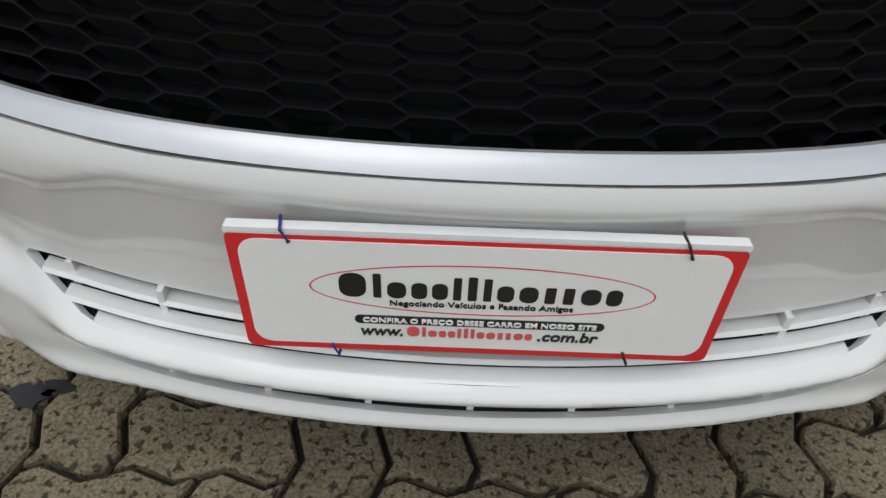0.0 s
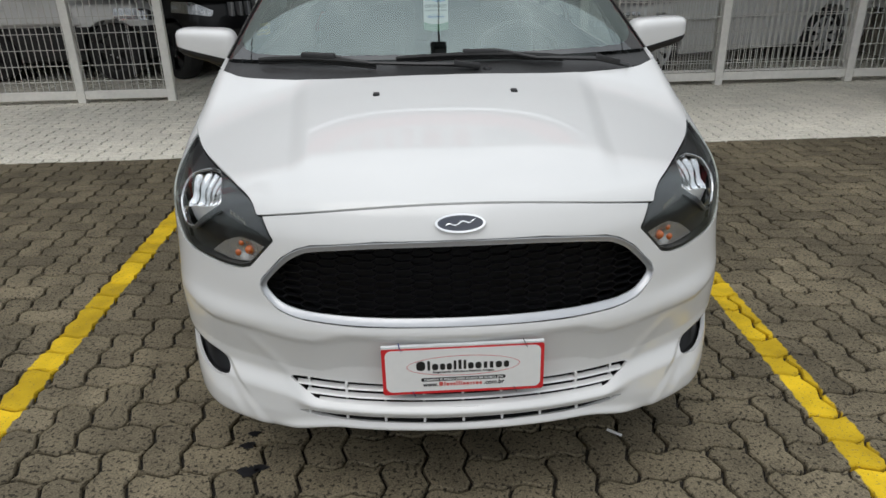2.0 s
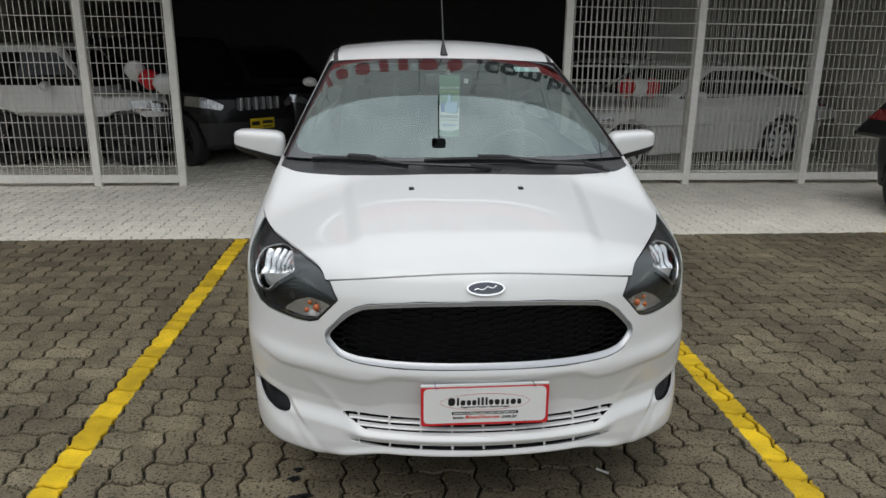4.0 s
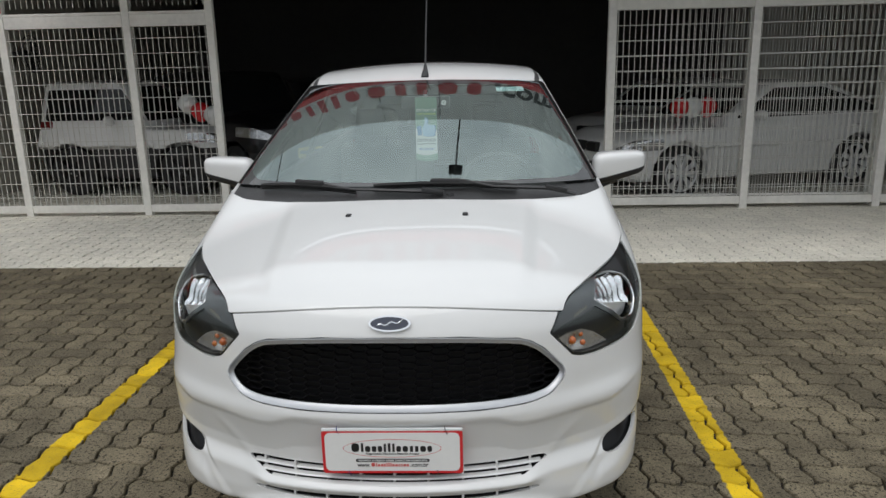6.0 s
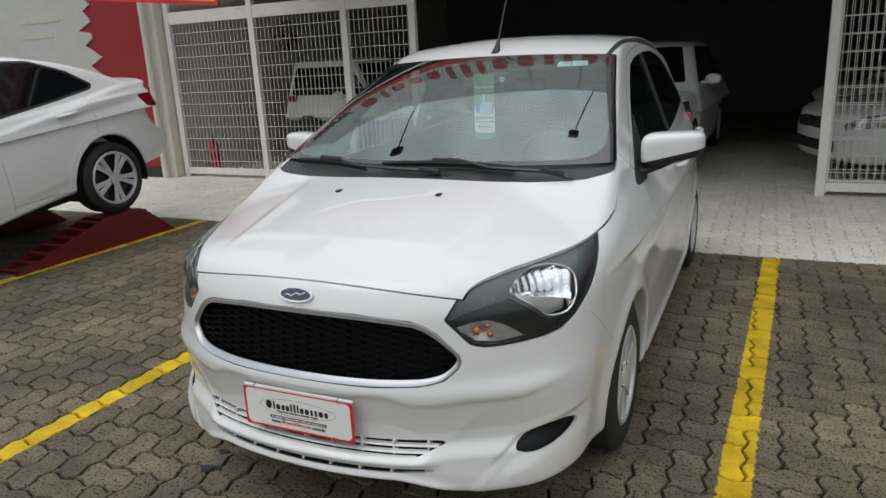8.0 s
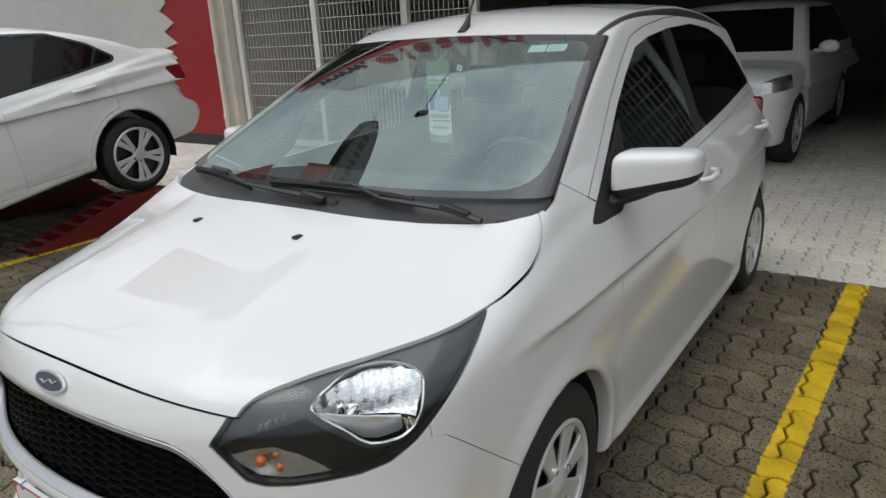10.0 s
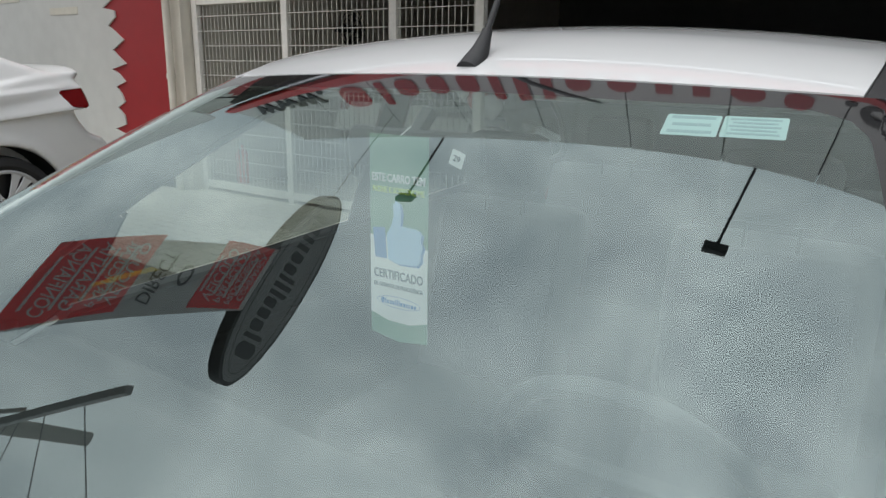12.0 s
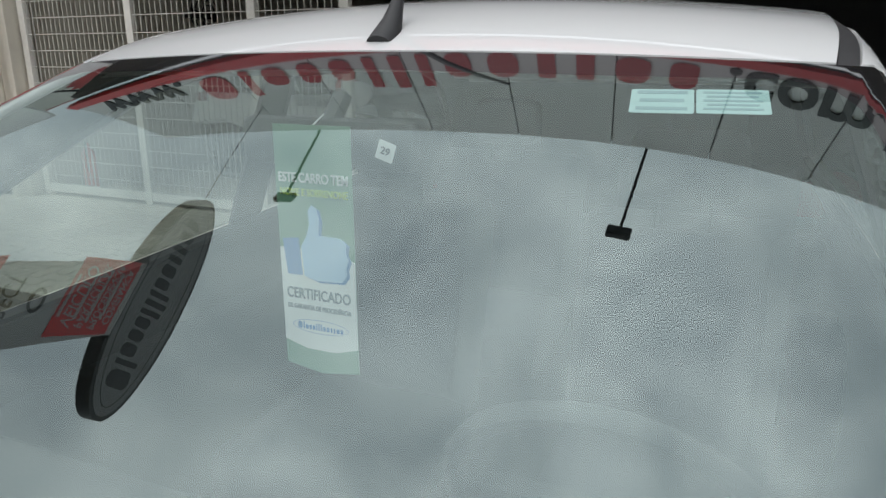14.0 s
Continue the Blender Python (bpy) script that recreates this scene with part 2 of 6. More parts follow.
# ---------- materials ----------
def material(name, col, rough=0.5, metal=0.0, coat=0.0, noise_col=0.0, scale=20.0, bump_h=0.0, bump_scale=200.0, island=False, obj=0.0, spec=0.5):
    """Principled surface with tone variation at two scales and fine relief."""
    m = bpy.data.materials.new(name)
    m.use_nodes = True
    nt = m.node_tree
    b = nt.nodes["Principled BSDF"]
    b.inputs["Base Color"].default_value = (*col, 1)
    b.inputs["Roughness"].default_value = rough
    b.inputs["Metallic"].default_value = metal
    b.inputs["Coat Weight"].default_value = coat
    b.inputs["Coat Roughness"].default_value = 0.02
    b.inputs["Specular IOR Level"].default_value = spec
    co = nt.nodes.new("ShaderNodeTexCoord")
    if noise_col or obj:
        n1 = nt.nodes.new("ShaderNodeTexNoise")
        n1.inputs["Scale"].default_value = scale
        n1.inputs["Detail"].default_value = 6
        n2 = nt.nodes.new("ShaderNodeTexNoise")
        n2.inputs["Scale"].default_value = scale * 0.12
        n2.inputs["Detail"].default_value = 3
        for n in (n1, n2):
            nt.links.new(co.outputs["Object"], n.inputs["Vector"])
        add = nt.nodes.new("ShaderNodeMath")
        add.operation = "ADD"
        nt.links.new(n1.outputs[0], add.inputs[0])
        nt.links.new(n2.outputs[0], add.inputs[1])
        rng = nt.nodes.new("ShaderNodeMapRange")
        rng.inputs[1].default_value, rng.inputs[2].default_value = 0.6, 1.4
        rng.inputs[3].default_value, rng.inputs[4].default_value = 1 - noise_col, 1 + noise_col
        nt.links.new(add.outputs[0], rng.inputs[0])
        value = rng.outputs[0]
        if obj:
            info = nt.nodes.new("ShaderNodeNewGeometry" if island else "ShaderNodeObjectInfo")
            r2 = nt.nodes.new("ShaderNodeMapRange")
            r2.inputs[3].default_value, r2.inputs[4].default_value = 1 - obj, 1 + obj
            nt.links.new(info.outputs["Random Per Island" if island else "Random"], r2.inputs[0])
            mul = nt.nodes.new("ShaderNodeMath")
            mul.operation = "MULTIPLY"
            nt.links.new(value, mul.inputs[0])
            nt.links.new(r2.outputs[0], mul.inputs[1])
            value = mul.outputs[0]
        hsv = nt.nodes.new("ShaderNodeHueSaturation")
        hsv.inputs["Color"].default_value = (*col, 1)
        nt.links.new(value, hsv.inputs["Value"])
        nt.links.new(hsv.outputs[0], b.inputs["Base Color"])
    if bump_h:
        n3 = nt.nodes.new("ShaderNodeTexNoise")
        n3.inputs["Scale"].default_value = bump_scale
        n3.inputs["Detail"].default_value = 4
        nt.links.new(co.outputs["Object"], n3.inputs["Vector"])
        bp = nt.nodes.new("ShaderNodeBump")
        bp.inputs["Strength"].default_value = 0.6
        bp.inputs["Distance"].default_value = bump_h
        nt.links.new(n3.outputs[0], bp.inputs["Height"])
        nt.links.new(bp.outputs[0], b.inputs["Normal"])
    return m


def glass_material(name, tint, ior=1.5, gloss=0.0):
    """A thin pane: clear or tinted, with Fresnel gloss."""
    m = bpy.data.materials.new(name)
    m.use_nodes = True
    nt = m.node_tree
    nt.nodes.remove(nt.nodes["Principled BSDF"])
    base = ((ior - 1) / (ior + 1)) ** 2
    lw = nt.nodes.new("ShaderNodeLayerWeight")
    lw.inputs["Blend"].default_value = 0.5
    rise = nt.nodes.new("ShaderNodeMath")
    rise.operation = "POWER"
    nt.links.new(lw.outputs["Facing"], rise.inputs[0])
    rise.inputs[1].default_value = 5.0
    fr = nt.nodes.new("ShaderNodeMath")
    fr.operation = "MULTIPLY_ADD"
    nt.links.new(rise.outputs[0], fr.inputs[0])
    fr.inputs[1].default_value, fr.inputs[2].default_value = 1 - base, base
    tr = nt.nodes.new("ShaderNodeBsdfTransparent")
    tr.inputs[0].default_value = (*tint, 1)
    gl = nt.nodes.new("ShaderNodeBsdfGlossy")
    gl.inputs["Roughness"].default_value = gloss
    gl.inputs["Color"].default_value = (0.86, 1.0, 0.97, 1)
    mix = nt.nodes.new("ShaderNodeMixShader")
    nt.links.new(fr.outputs[0], mix.inputs[0])
    nt.links.new(tr.outputs[0], mix.inputs[1])
    nt.links.new(gl.outputs[0], mix.inputs[2])
    nt.links.new(mix.outputs[0], nt.nodes["Material Output"].inputs[0])
    return m


PAINT = material("white car paint", (.675, .675, .67), .40, 0, 1.0, .015, 6, spec=.3)
PAINT_DIRTY = material("white car paint behind gate", (.79, .79, .78), .35, 0, .6, .03, 6)
BLACK_PAINT = material("black car paint", (.006, .006, .007), .35, 0, .35, .1, 6, spec=.2)
DARK_PAINT = material("dark grey car paint", (.035, .036, .04), .2, 0, 1.0, .1, 6)
PLASTIC = material("black plastic", (.018, .018, .019), .55, 0, 0, .2, 90, .0006, 900)
COWL = material("weathered black plastic", (.034, .034, .035), .5, 0, 0, .25, 60, .0006, 700)
GRILLE_BLACK = material("grille black", (.005, .005, .006), .38, 0, 0, .1, 60, spec=.22)
RUBBER = material("tyre rubber", (.016, .016, .016), .75, 0, 0, .2, 60, .0008, 400)
CHROME = material("chrome", (.85, .85, .86), .07, 1.0)
SILVER = material("silver paint", (.52, .53, .55), .25, .7, .5, .04, 40)
SATIN = material("satin silver trim", (.44, .45, .47), .30, .5, .3, .03, 40)
RIM = material("wheel silver", (.62, .63, .64), .3, .35, .3, .05, 40)
FRIT = material("black glass border", (.010, .010, .011), .03, 0, 0, .1, 60, spec=1.0)
LAMP_DARK = material("headlamp housing", (.006, .006, .007), .3, 0, .15, .15, 60)
LAMP_GREY = material("headlamp grey trim", (.075, .075, .08), .28, .5, .3, .1, 60)
ORANGE = material("orange lens", (.50, .11, .02), .25, 0, .5, .1, 80)
CABIN_GREY = material("cabin plastic", (.03, .031, .032), .6, 0, 0, .15, 80)
FABRIC = material("seat fabric", (.06, .062, .065), .9, 0, 0, .2, 120, .001, 500)
HEADLINER = material("headliner", (.42, .41, .39), .9, 0, 0, .08, 120)
SCREEN_GLASS = glass_material("windscreen glass", (.80, .88, .85), 2.6)
SIDE_GLASS = glass_material("dark side glass", (.50, .53, .51), 1.55)
CLEAR = glass_material("clear lens", (.93, .94, .94), 1.48)
TAIL_RED = material("red tail lens", (.17, .007, .009), .15, 0, 1.0, .1, 60)
DARK_GLASS = material("dark car glass", (.006, .007, .008), .04, 0, 0, 0, 1, spec=.3)
LAMP_MIX = material("lamp chrome and glass", (.45, .46, .47), .12, .8, 1.0, .5, 30)


# ---------- the white hatchback: one smooth body field, cut into its panels ----------
nose_y = curve(.18, .20, .246, .04, .269, -.035, .287, -.064, .33, -.066, .40, -.058, .55, -.060, .60, -.048, .70, -.033, .78, -.020, .827, .0, .865, .026, .90, .075, .95, .16, 1.10, .32)
hood_z = curve(-.10, .862, .03, .898, .10, .918, .30, .962, .60, 1.024, .75, 1.052, .90, 1.070, 1.1, 1.078)
hood_drop = curve(.0, .13, .25, .13, .6, .110, .85, .082, 1.0, .066, 1.3, .05)
side_z = curve(.10, .76, .19, .81, .25, .825, .40, .836, .60, .848, .75, .845, .88, .828, .96, .805, 1.05, .77, 1.15, .72)
side_y = curve(.0, .06, .4, .035, .7, .005, 1.0, -.004, 1.6, -.006, 2.6, -.004, 3.2, .006, 3.6, .03, 3.9, .09)
roof_z = curve(1.3, 1.40, 1.55, 1.487, 1.70, 1.525, 1.81, 1.550, 2.2, 1.592, 2.6, 1.600, 3.0, 1.575, 3.4, 1.51, 3.85, 1.41)
AXLE_F, AXLE_R = .885, 3.40


def screen_z(ax, y):
    """Height of the raked windscreen: nearly flat across the middle, curving back at the pillars."""
    return 1.07 + .4464 * (y - .80 - .1516 * ax ** 2 - .2221 * ax ** 4) + .0211 * bump(y, 1.4265, .5488)


def nose(ax, z):
    # towards the corners the bumper hangs lower
    sag = .050 * step(ax, .30, .55)
    low = z + sag * step(z, .42, .30)
    y = nose_y(low) + .30 * ax ** 2 + .45 * ax ** 4 - .020 * step(ax, .52, .74) * step(z, .68, .50)
    # hollow between the lamp and the band over the crease
    y = y + .002 * bump(z, .608, .030) * step(ax, .44, .54) * step(ax, .82, .70)
    # panel under the crease, leaning back towards its foot
    crease_z = .545 - .024 * step(ax, .28, .38) + .010 * step(ax, .40, .55) + .30 * np.maximum(ax - .66, 0)
    fade = step(z, .345, .40) * step(ax, .82, .64)
    y = y + (.008 * step(z, crease_z + .012, crease_z - .014) + .22 * np.clip(crease_z - z, 0, .10)) * fade
    y = y - .0015 * bump(z, crease_z + .018, .022) * step(ax, .78, .60)
    # lower lip and the channel above it
    y = y - .012 * bump(low, .287, .016) * step(ax, .52, .42) - .014 * bump(z, .340, .014) * step(ax, .47, .37)
    # ridge from the grille's corner down to the lip
    y = y - .0035 * bump((ax - .40 - 1.0 * (z - .345)) * .7, 0, .018) * step(z, .325, .35) * step(z, .53, .46)
    # scoop under the slanting edge, with the fog lamp at its outer end and a ledge below
    d = .305 + 1.1 * (ax - .558) - .76 * np.maximum(ax - .635, 0) - z
    y = y + .018 * step(ax, .55, .66) * step(ax, .82, .785) * step(d, -.008, .018) * step(d, .11, .04)
    y = y - .007 * step(d, .0, .05) * step(ax, .47, .56) * step(ax, .80, .66)
    return y


def body(x, y, z):
    ax = np.sqrt(x * x + 1e-6)
    top = z - (hood_z(y) - hood_drop(y) * (ax / .76) ** 2.6 + .009 * step(ax - .10 * (y - .4), .455, .395))
    crease = .006 * bump(z - .70 - .085 * (y - 1.0), 0, .05) * step(y, .75, 1.1) - .004 * bump(z - .56 - .07 * (y - 1.0), 0, .07) * step(y, 1.0, 1.4)
    arch_f = .012 * bump(np.hypot(y - AXLE_F, z - .285), .345, .05) + .012 * bump(np.hypot(y - AXLE_R, z - .285), .345, .05)
    sill = .02 * bump(z, .21, .04) * step(y, 1.2, 1.35) * step(y, 3.1, 2.95)
    side = ax - (side_z(z) - side_y(y) + crease + arch_f + sill)
    front = (nose(ax, z) - y) * .95
    lower = smax(smax(front, side, .10), top, .055)
    rear = y - (3.83 - .35 * np.maximum(z - .95, 0) - .12 * ax ** 2 - .05 * step(z, .55, .25))
    lower = smax(smax(lower, rear, .08), 0.19 + (.077 - .040 * step(ax, .30, .55)) * step(y, 1.0, .5) - z, .03)
    # cabin: screen, roof, leaning sides, tailgate
    screen = (z - screen_z(ax, y)) * .88
    roof = z - (roof_z(y) - .115 * ax ** 2)
    flank = (ax - (.800 - .39 * (z - .98) - .035 * ((np.maximum(y - 2.1, .35 * (2.1 - y)) + 3 * np.maximum(.95 - y, 0)) / 1.3) ** 2)) * .93
    tail = (y - (3.80 - .55 * (z - 1.0) - .10 * ax ** 2)) * .9
    cabin = smax(smax(screen, flank, .035), smax(roof, tail, .05), .03)
    cabin = smax(cabin, .80 - z, .02)
    f = smin(lower, cabin, .018)
    for a in (AXLE_F, AXLE_R):
        well = np.maximum(np.hypot(y - a, z - .285) - .338, .56 - ax)
        f = smax(f, -well, .012)
    return f


CAR = thing("hatchback_car", "white five-door hatchback parked nose-out on brick paving", "car")


def tris(field, lo, hi, h):
    V, N, Q = skin(field, lo, hi, h)
    return V, N, np.concatenate([Q[:, [0, 1, 2]], Q[:, [0, 2, 3]]])


def joined(a, b):
    return np.concatenate([a[0], b[0]]), np.concatenate([a[1], b[1]]), np.concatenate([a[2], b[2] + len(a[0])])


fore = tris(body, (-.912, -.13, .19), (.912, .70, 1.08), .0068)
aft = tris(body, (-.96, .54, .12), (.96, 3.96, 1.66), .0135)
fore = tidy(cut(fore, fore[0][:, 1] - .62)[0])
aft = tidy(cut(aft, aft[0][:, 1] - .62)[1])
rest = joined(fore, aft)
GAP = .0022


def take(shape, region, gap=GAP):
    """The piece of a shape inside region(ax, x, y, z) < 0, a gap smaller all round, and what remains outside, likewise."""
    x, y, z = shape[0].T
    g = region(np.abs(x), x, y, z)
    inside, _ = cut(shape, g + gap)
    _, outside = cut(shape, g - gap)
    return tidy(inside), tidy(outside)


SCREEN_TOP = lambda ax: 1.496 - .05 * ax ** 2
screen_edge = lambda ax, z: ax - (.770 - .41 * (z - 1.05))


def screen_region(ax, x, y, z):
    plane = screen_z(ax, y)
    return np.maximum.reduce([screen_edge(ax, z), 1.092 - z, z - SCREEN_TOP(ax), y - 2.2, (plane - z) * .9 - .018])


rear_of_hood = curve(0, .728, .20, .731, .30, .740, .36, .750, .50, .786, .60, .818, .67, .852, .713, .889, .742, .920, .752, .950)


def cowl_region(ax, x, y, z):
    return np.maximum.reduce([rear_of_hood(ax) - y, y - 1.35, ax - .756, 1.0 - z, z - 1.125, screen_edge(ax, z) + .002])


hood_side = curve(-.1, .47, .09, .497, .225, .576, .375, .66, .50, .724, .613, .765, .70, .785, .79, .792, .86, .785, .90, .771, .925, .752, .95, .72)


def hood_region(ax, x, y, z):
    return np.maximum.reduce([.866 - .16 * ax ** 2 - z, (ax - hood_side(y)) * .85, y - .99])


def lamp_region(ax, x, y, z):
    return np.maximum(outline(ax + y, z, ((.519, .774), (.584, .830), (.65, .866), (.75, .898), (.987, .930), (1.18, .950), (1.333, .952), (1.376, .932), (1.389, .916), (1.339, .88), (1.26, .83), (1.173, .777), (1.10, .735), (1.017, .706), (.93, .695), (.85, .691), (.74, .687), (.662, .689), (.61, .700), (.587, .718)), .001), .45 - ax)


GRILLE_EDGE = ((-.1, .776), (.2, .772), (.36, .757), (.395, .745), (.43, .722), (.484, .664), (.488, .652), (.484, .64), (.455, .612), (.42, .602), (.386, .597), (.256, .592), (-.1, .594))


def grille_line(ax, z):
    return outline(ax, z, GRILLE_EDGE)


FOG_EDGE = tuple((.706 + .071 * math.cos(k * .3307) - .006 * math.sin(k * .3307), .378 + .016 * math.cos(k * .3307) + .035 * math.sin(k * .3307)) for k in range(19))


def fog_region(ax, x, y, z):
    return np.maximum(outline(ax, z, FOG_EDGE), y - .5)


def intake_region(ax, x, y, z):
    return np.maximum(outline(ax, z, ((-.1, .391), (.40, .398), (.447, .397), (.454, .391), (.385, .360), (.36, .3555), (-.1, .3525))), y - .3)


def slot_region(ax, x, y, z):
    return np.maximum(outline(ax, z, ((-.1, .3030), (.40, .308), (.44, .318), (.40, .322), (-.1, .3205))), y - .3)


window_line = ((1.22, 1.015), (1.40, 1.125), (1.60, 1.248), (1.78, 1.345), (1.95, 1.425), (2.12, 1.455), (2.4, 1.478), (2.75, 1.485), (3.05, 1.455), (3.28, 1.40), (3.46, 1.30), (3.60, 1.17), (3.60, 1.145), (3.3, 1.125), (2.6, 1.075), (1.9, 1.035))


def window_region(ax, x, y, z):
    return np.maximum(outline(y, z, window_line), .5 - ax)


def side_of(shape, sign):
    return tidy(cut(shape, -sign * shape[0][:, 0])[0])


def pair(name, shape, mat_, lip=.012, label="", lift=0.0, parent=None):
    return [sheet(name, side_of(shape, s), mat_, parent or CAR, lip, lift, label) for s in (1, -1)]


sail_piece, rest = take(rest, lambda ax, x, y, z: np.maximum(outline(y, z, ((1.150, .982), (1.20, .972), (1.36, .968), (1.44, 1.0), (1.52, 1.06), (1.585, 1.222), (1.45, 1.137), (1.33, 1.067), (1.24, 1.030))), .5 - ax), .001)
screen_piece, rest = take(rest, screen_region, .001)
glass_piece, rest = take(rest, window_region, .001)
cowl_piece, rest = take(rest, cowl_region, .001)
hood_piece, rest = take(rest, hood_region)
lamp_piece, rest = take(rest, lamp_region, .0018)
mouth, rest = take(rest, lambda ax, x, y, z: np.maximum(grille_line(ax, z) - .0147, y - .35), .0020)
intake_piece, rest = take(rest, intake_region, 0)
slot_piece, rest = take(rest, slot_region, 0)
fog_piece, rest = take(rest, fog_region, .0005)
bumper_piece, rest = take(rest, lambda ax, x, y, z: np.maximum(y - np.where(z < .73, .385 + (.73 - z) * 1.15, .36), z - .88), .0015)
fender_piece, rest = take(rest, lambda ax, x, y, z: np.maximum.reduce([y - 1.275 + .10 * np.maximum(.55 - z, 0), z - 1.112 + .53 * (y - 1.073), .5 - ax]), .0022)
inner_piece = rest
seal_piece, _ = take(rest, lambda ax, x, y, z: np.maximum(outline(y, z, window_line) - .016, .5 - ax), 0)
roof_piece, rest = take(rest, lambda ax, x, y, z: np.maximum.reduce([ax - .560 + .02 * step(y, 1.9, 1.6), 1.40 - z]), .001)
strip_piece, rest = take(rest, lambda ax, x, y, z: np.maximum.reduce([ax - .583 + .02 * step(y, 1.9, 1.6), .4 - ax, 1.40 - z, y - 3.5]), .0005)
frame_piece, rest = take(rest, lambda ax, x, y, z: np.maximum.reduce([outline(y, z, window_line) - .042, .99 - z, .5 - ax]), .0015)
door_f, rest = take(rest, lambda ax, x, y, z: np.maximum.reduce([y - 2.385, 1.275 - .10 * np.maximum(.55 - z, 0) - y, .245 - z, z - 1.06, .5 - ax]), .0018)
door_r, rest = take(rest, lambda ax, x, y, z: np.maximum.reduce([y - 3.42 + .25 * np.maximum(.9 - z, 0), 2.385 - y, .245 - z, z - 1.145, .345 - np.hypot(y - AXLE_R, z - .285), .5 - ax]), .0018)

sheet("bonnet", hood_piece, PAINT, CAR, .014)
sheet("front_bumper", bumper_piece, PAINT, CAR, .012)
pair("fender", fender_piece, PAINT)
sheet("roof", roof_piece, PAINT, CAR, .010)
pair("roof_strip", strip_piece, PLASTIC, .006, lift=-.003)
pair("front_door", door_f, PAINT)
pair("window_frame", frame_piece, PAINT, 0)
pair("rear_door", door_r, PAINT)
sheet("body_shell", rest, PAINT, CAR, .012)
sheet("cowl_panel", cowl_piece, COWL, CAR, .01, -.012, "black plastic cowl under the wipers")

# windscreen: black border behind a clear pane
x, y, z = screen_piece[0].T
frit_g = -outline(np.abs(x), z, ((-.1, 1.104), (.49, 1.106), (.58, 1.107), (.640, 1.110), (.675, 1.121), (.691, 1.138), (.694, 1.162), (.684, 1.20), (.661, 1.25), (.635, 1.305), (.589, 1.40), (.569, 1.440), (.545, 1.456), (.50, 1.466), (-.1, 1.476)), 0)
border, centre = cut(screen_piece, frit_g)
pane = sheet("windscreen", tidy(centre), SCREEN_GLASS, CAR)
pane.visible_shadow = False
sheet("screen_border", tidy(border), FRIT, pane, 0, 0, "black ceramic border of the windscreen")

# side glass with black pillars between
x, y, z = glass_piece[0].T
front_glass, r1 = cut(glass_piece, y - 2.31)
mid_post, rear_glass = cut(r1, r1[0][:, 1] - 2.43)
sail, front_glass = cut(front_glass, front_glass[0][:, 1] - 1.43)
for p in pair("front_side_window", tidy(front_glass), SIDE_GLASS, 0) + pair("rear_side_window", tidy(rear_glass), SIDE_GLASS, 0):
    p.visible_shadow = False
pair("window_seal", seal_piece, PLASTIC, .020, "black rubber window seal", -.001)
pair("door_pillar", tidy(mid_post), PLASTIC, .01)
pair("quarter_seal", tidy(sail), PLASTIC, .01)
pair("mirror_sail", sail_piece, PLASTIC, .006, "", .003)
pair("fog_lamp_blank", fog_piece, GRILLE_BLACK, .01, "black fog lamp recess cover", -.02)

# dark lining behind the panels, so that the joints read dark
for piece, nm in ((inner_piece, "cabin_lining"), (hood_piece, "bonnet_lining"), (bumper_piece, "bumper_lining"), (fender_piece, "fender_lining")):
    if nm == "fender_lining":
        pair(nm, piece, CABIN_GREY, 0, lift=-.022)
    else:
        sheet(nm, piece, CABIN_GREY, CAR, 0, -.016 if nm == "cabin_lining" else -.022)
sheet("headliner", roof_piece, HEADLINER, CAR, 0, -.03)

def pressed(shape, depth):
    """A cut piece pushed inwards by depth at each vertex, with fresh normals."""
    V, N, T = shape
    W = V - N * depth[:, None]
    fn = np.cross(W[T[:, 1]] - W[T[:, 0]], W[T[:, 2]] - W[T[:, 0]])
    M = np.zeros_like(W)
    for k in range(3):
        np.add.at(M, T[:, k], fn)
    return W, M / np.maximum(np.linalg.norm(M, axis=1, keepdims=True), 1e-12), T


# grille: silver surround, honeycomb and black backing
xg, _, zg = mouth[0].T
hole, _ = cut(mouth, grille_line(np.abs(xg), zg))


def rounded_loop(pts, turns=3):
    """A closed line with its corners cut off again and again."""
    for _ in range(turns):
        pts = [(a[0] + (b[0] - a[0]) * k, a[1] + (b[1] - a[1]) * k) for a, b in zip(pts, pts[1:] + pts[:1]) for k in (.25, .75)]
    return pts


# swept silver surround: lip into the mouth, sloping band, rolled rim
half = [p for p in GRILLE_EDGE if p[0] > 0]
line = rounded_loop(half + [(0, .5925)] + [(-a, b) for a, b in half[::-1]] + [(0, .7755)])
bm = bmesh.new()
rings = []
for k, (px, pz) in enumerate(line):
    (x0, z0), (x1, z1) = line[k - 1], line[(k + 1) % len(line)]
    ln = math.hypot(x1 - x0, z1 - z0)
    nx, nz = -(z1 - z0) / ln, (x1 - x0) / ln
    deep = .015 - .010 * float(step(np.array(pz), .66, .75))
    ring = []
    for r, d in ((.0006, deep + .005), (.0, deep), (.003, deep * .88), (.006, deep * .68), (.009, deep * .42), (.0115, deep * .17), (.0130, .0), (.0138, .001), (.0142, .010)):
        x, z = px + nx * r, pz + nz * r
        ring.append(bm.verts.new((x, float(nose(abs(x), z)) + d - .001, z)))
    rings.append(ring)
for A, B in zip(rings, rings[1:] + rings[:1]):
    for k in range(len(A) - 1):
        bm.faces.new((A[k], B[k], B[k + 1], A[k + 1]))
bmesh.ops.recalc_face_normals(bm, faces=bm.faces[:])
part("grille_surround", bm, SATIN, CAR, "satin silver surround of the grille", smooth=40)
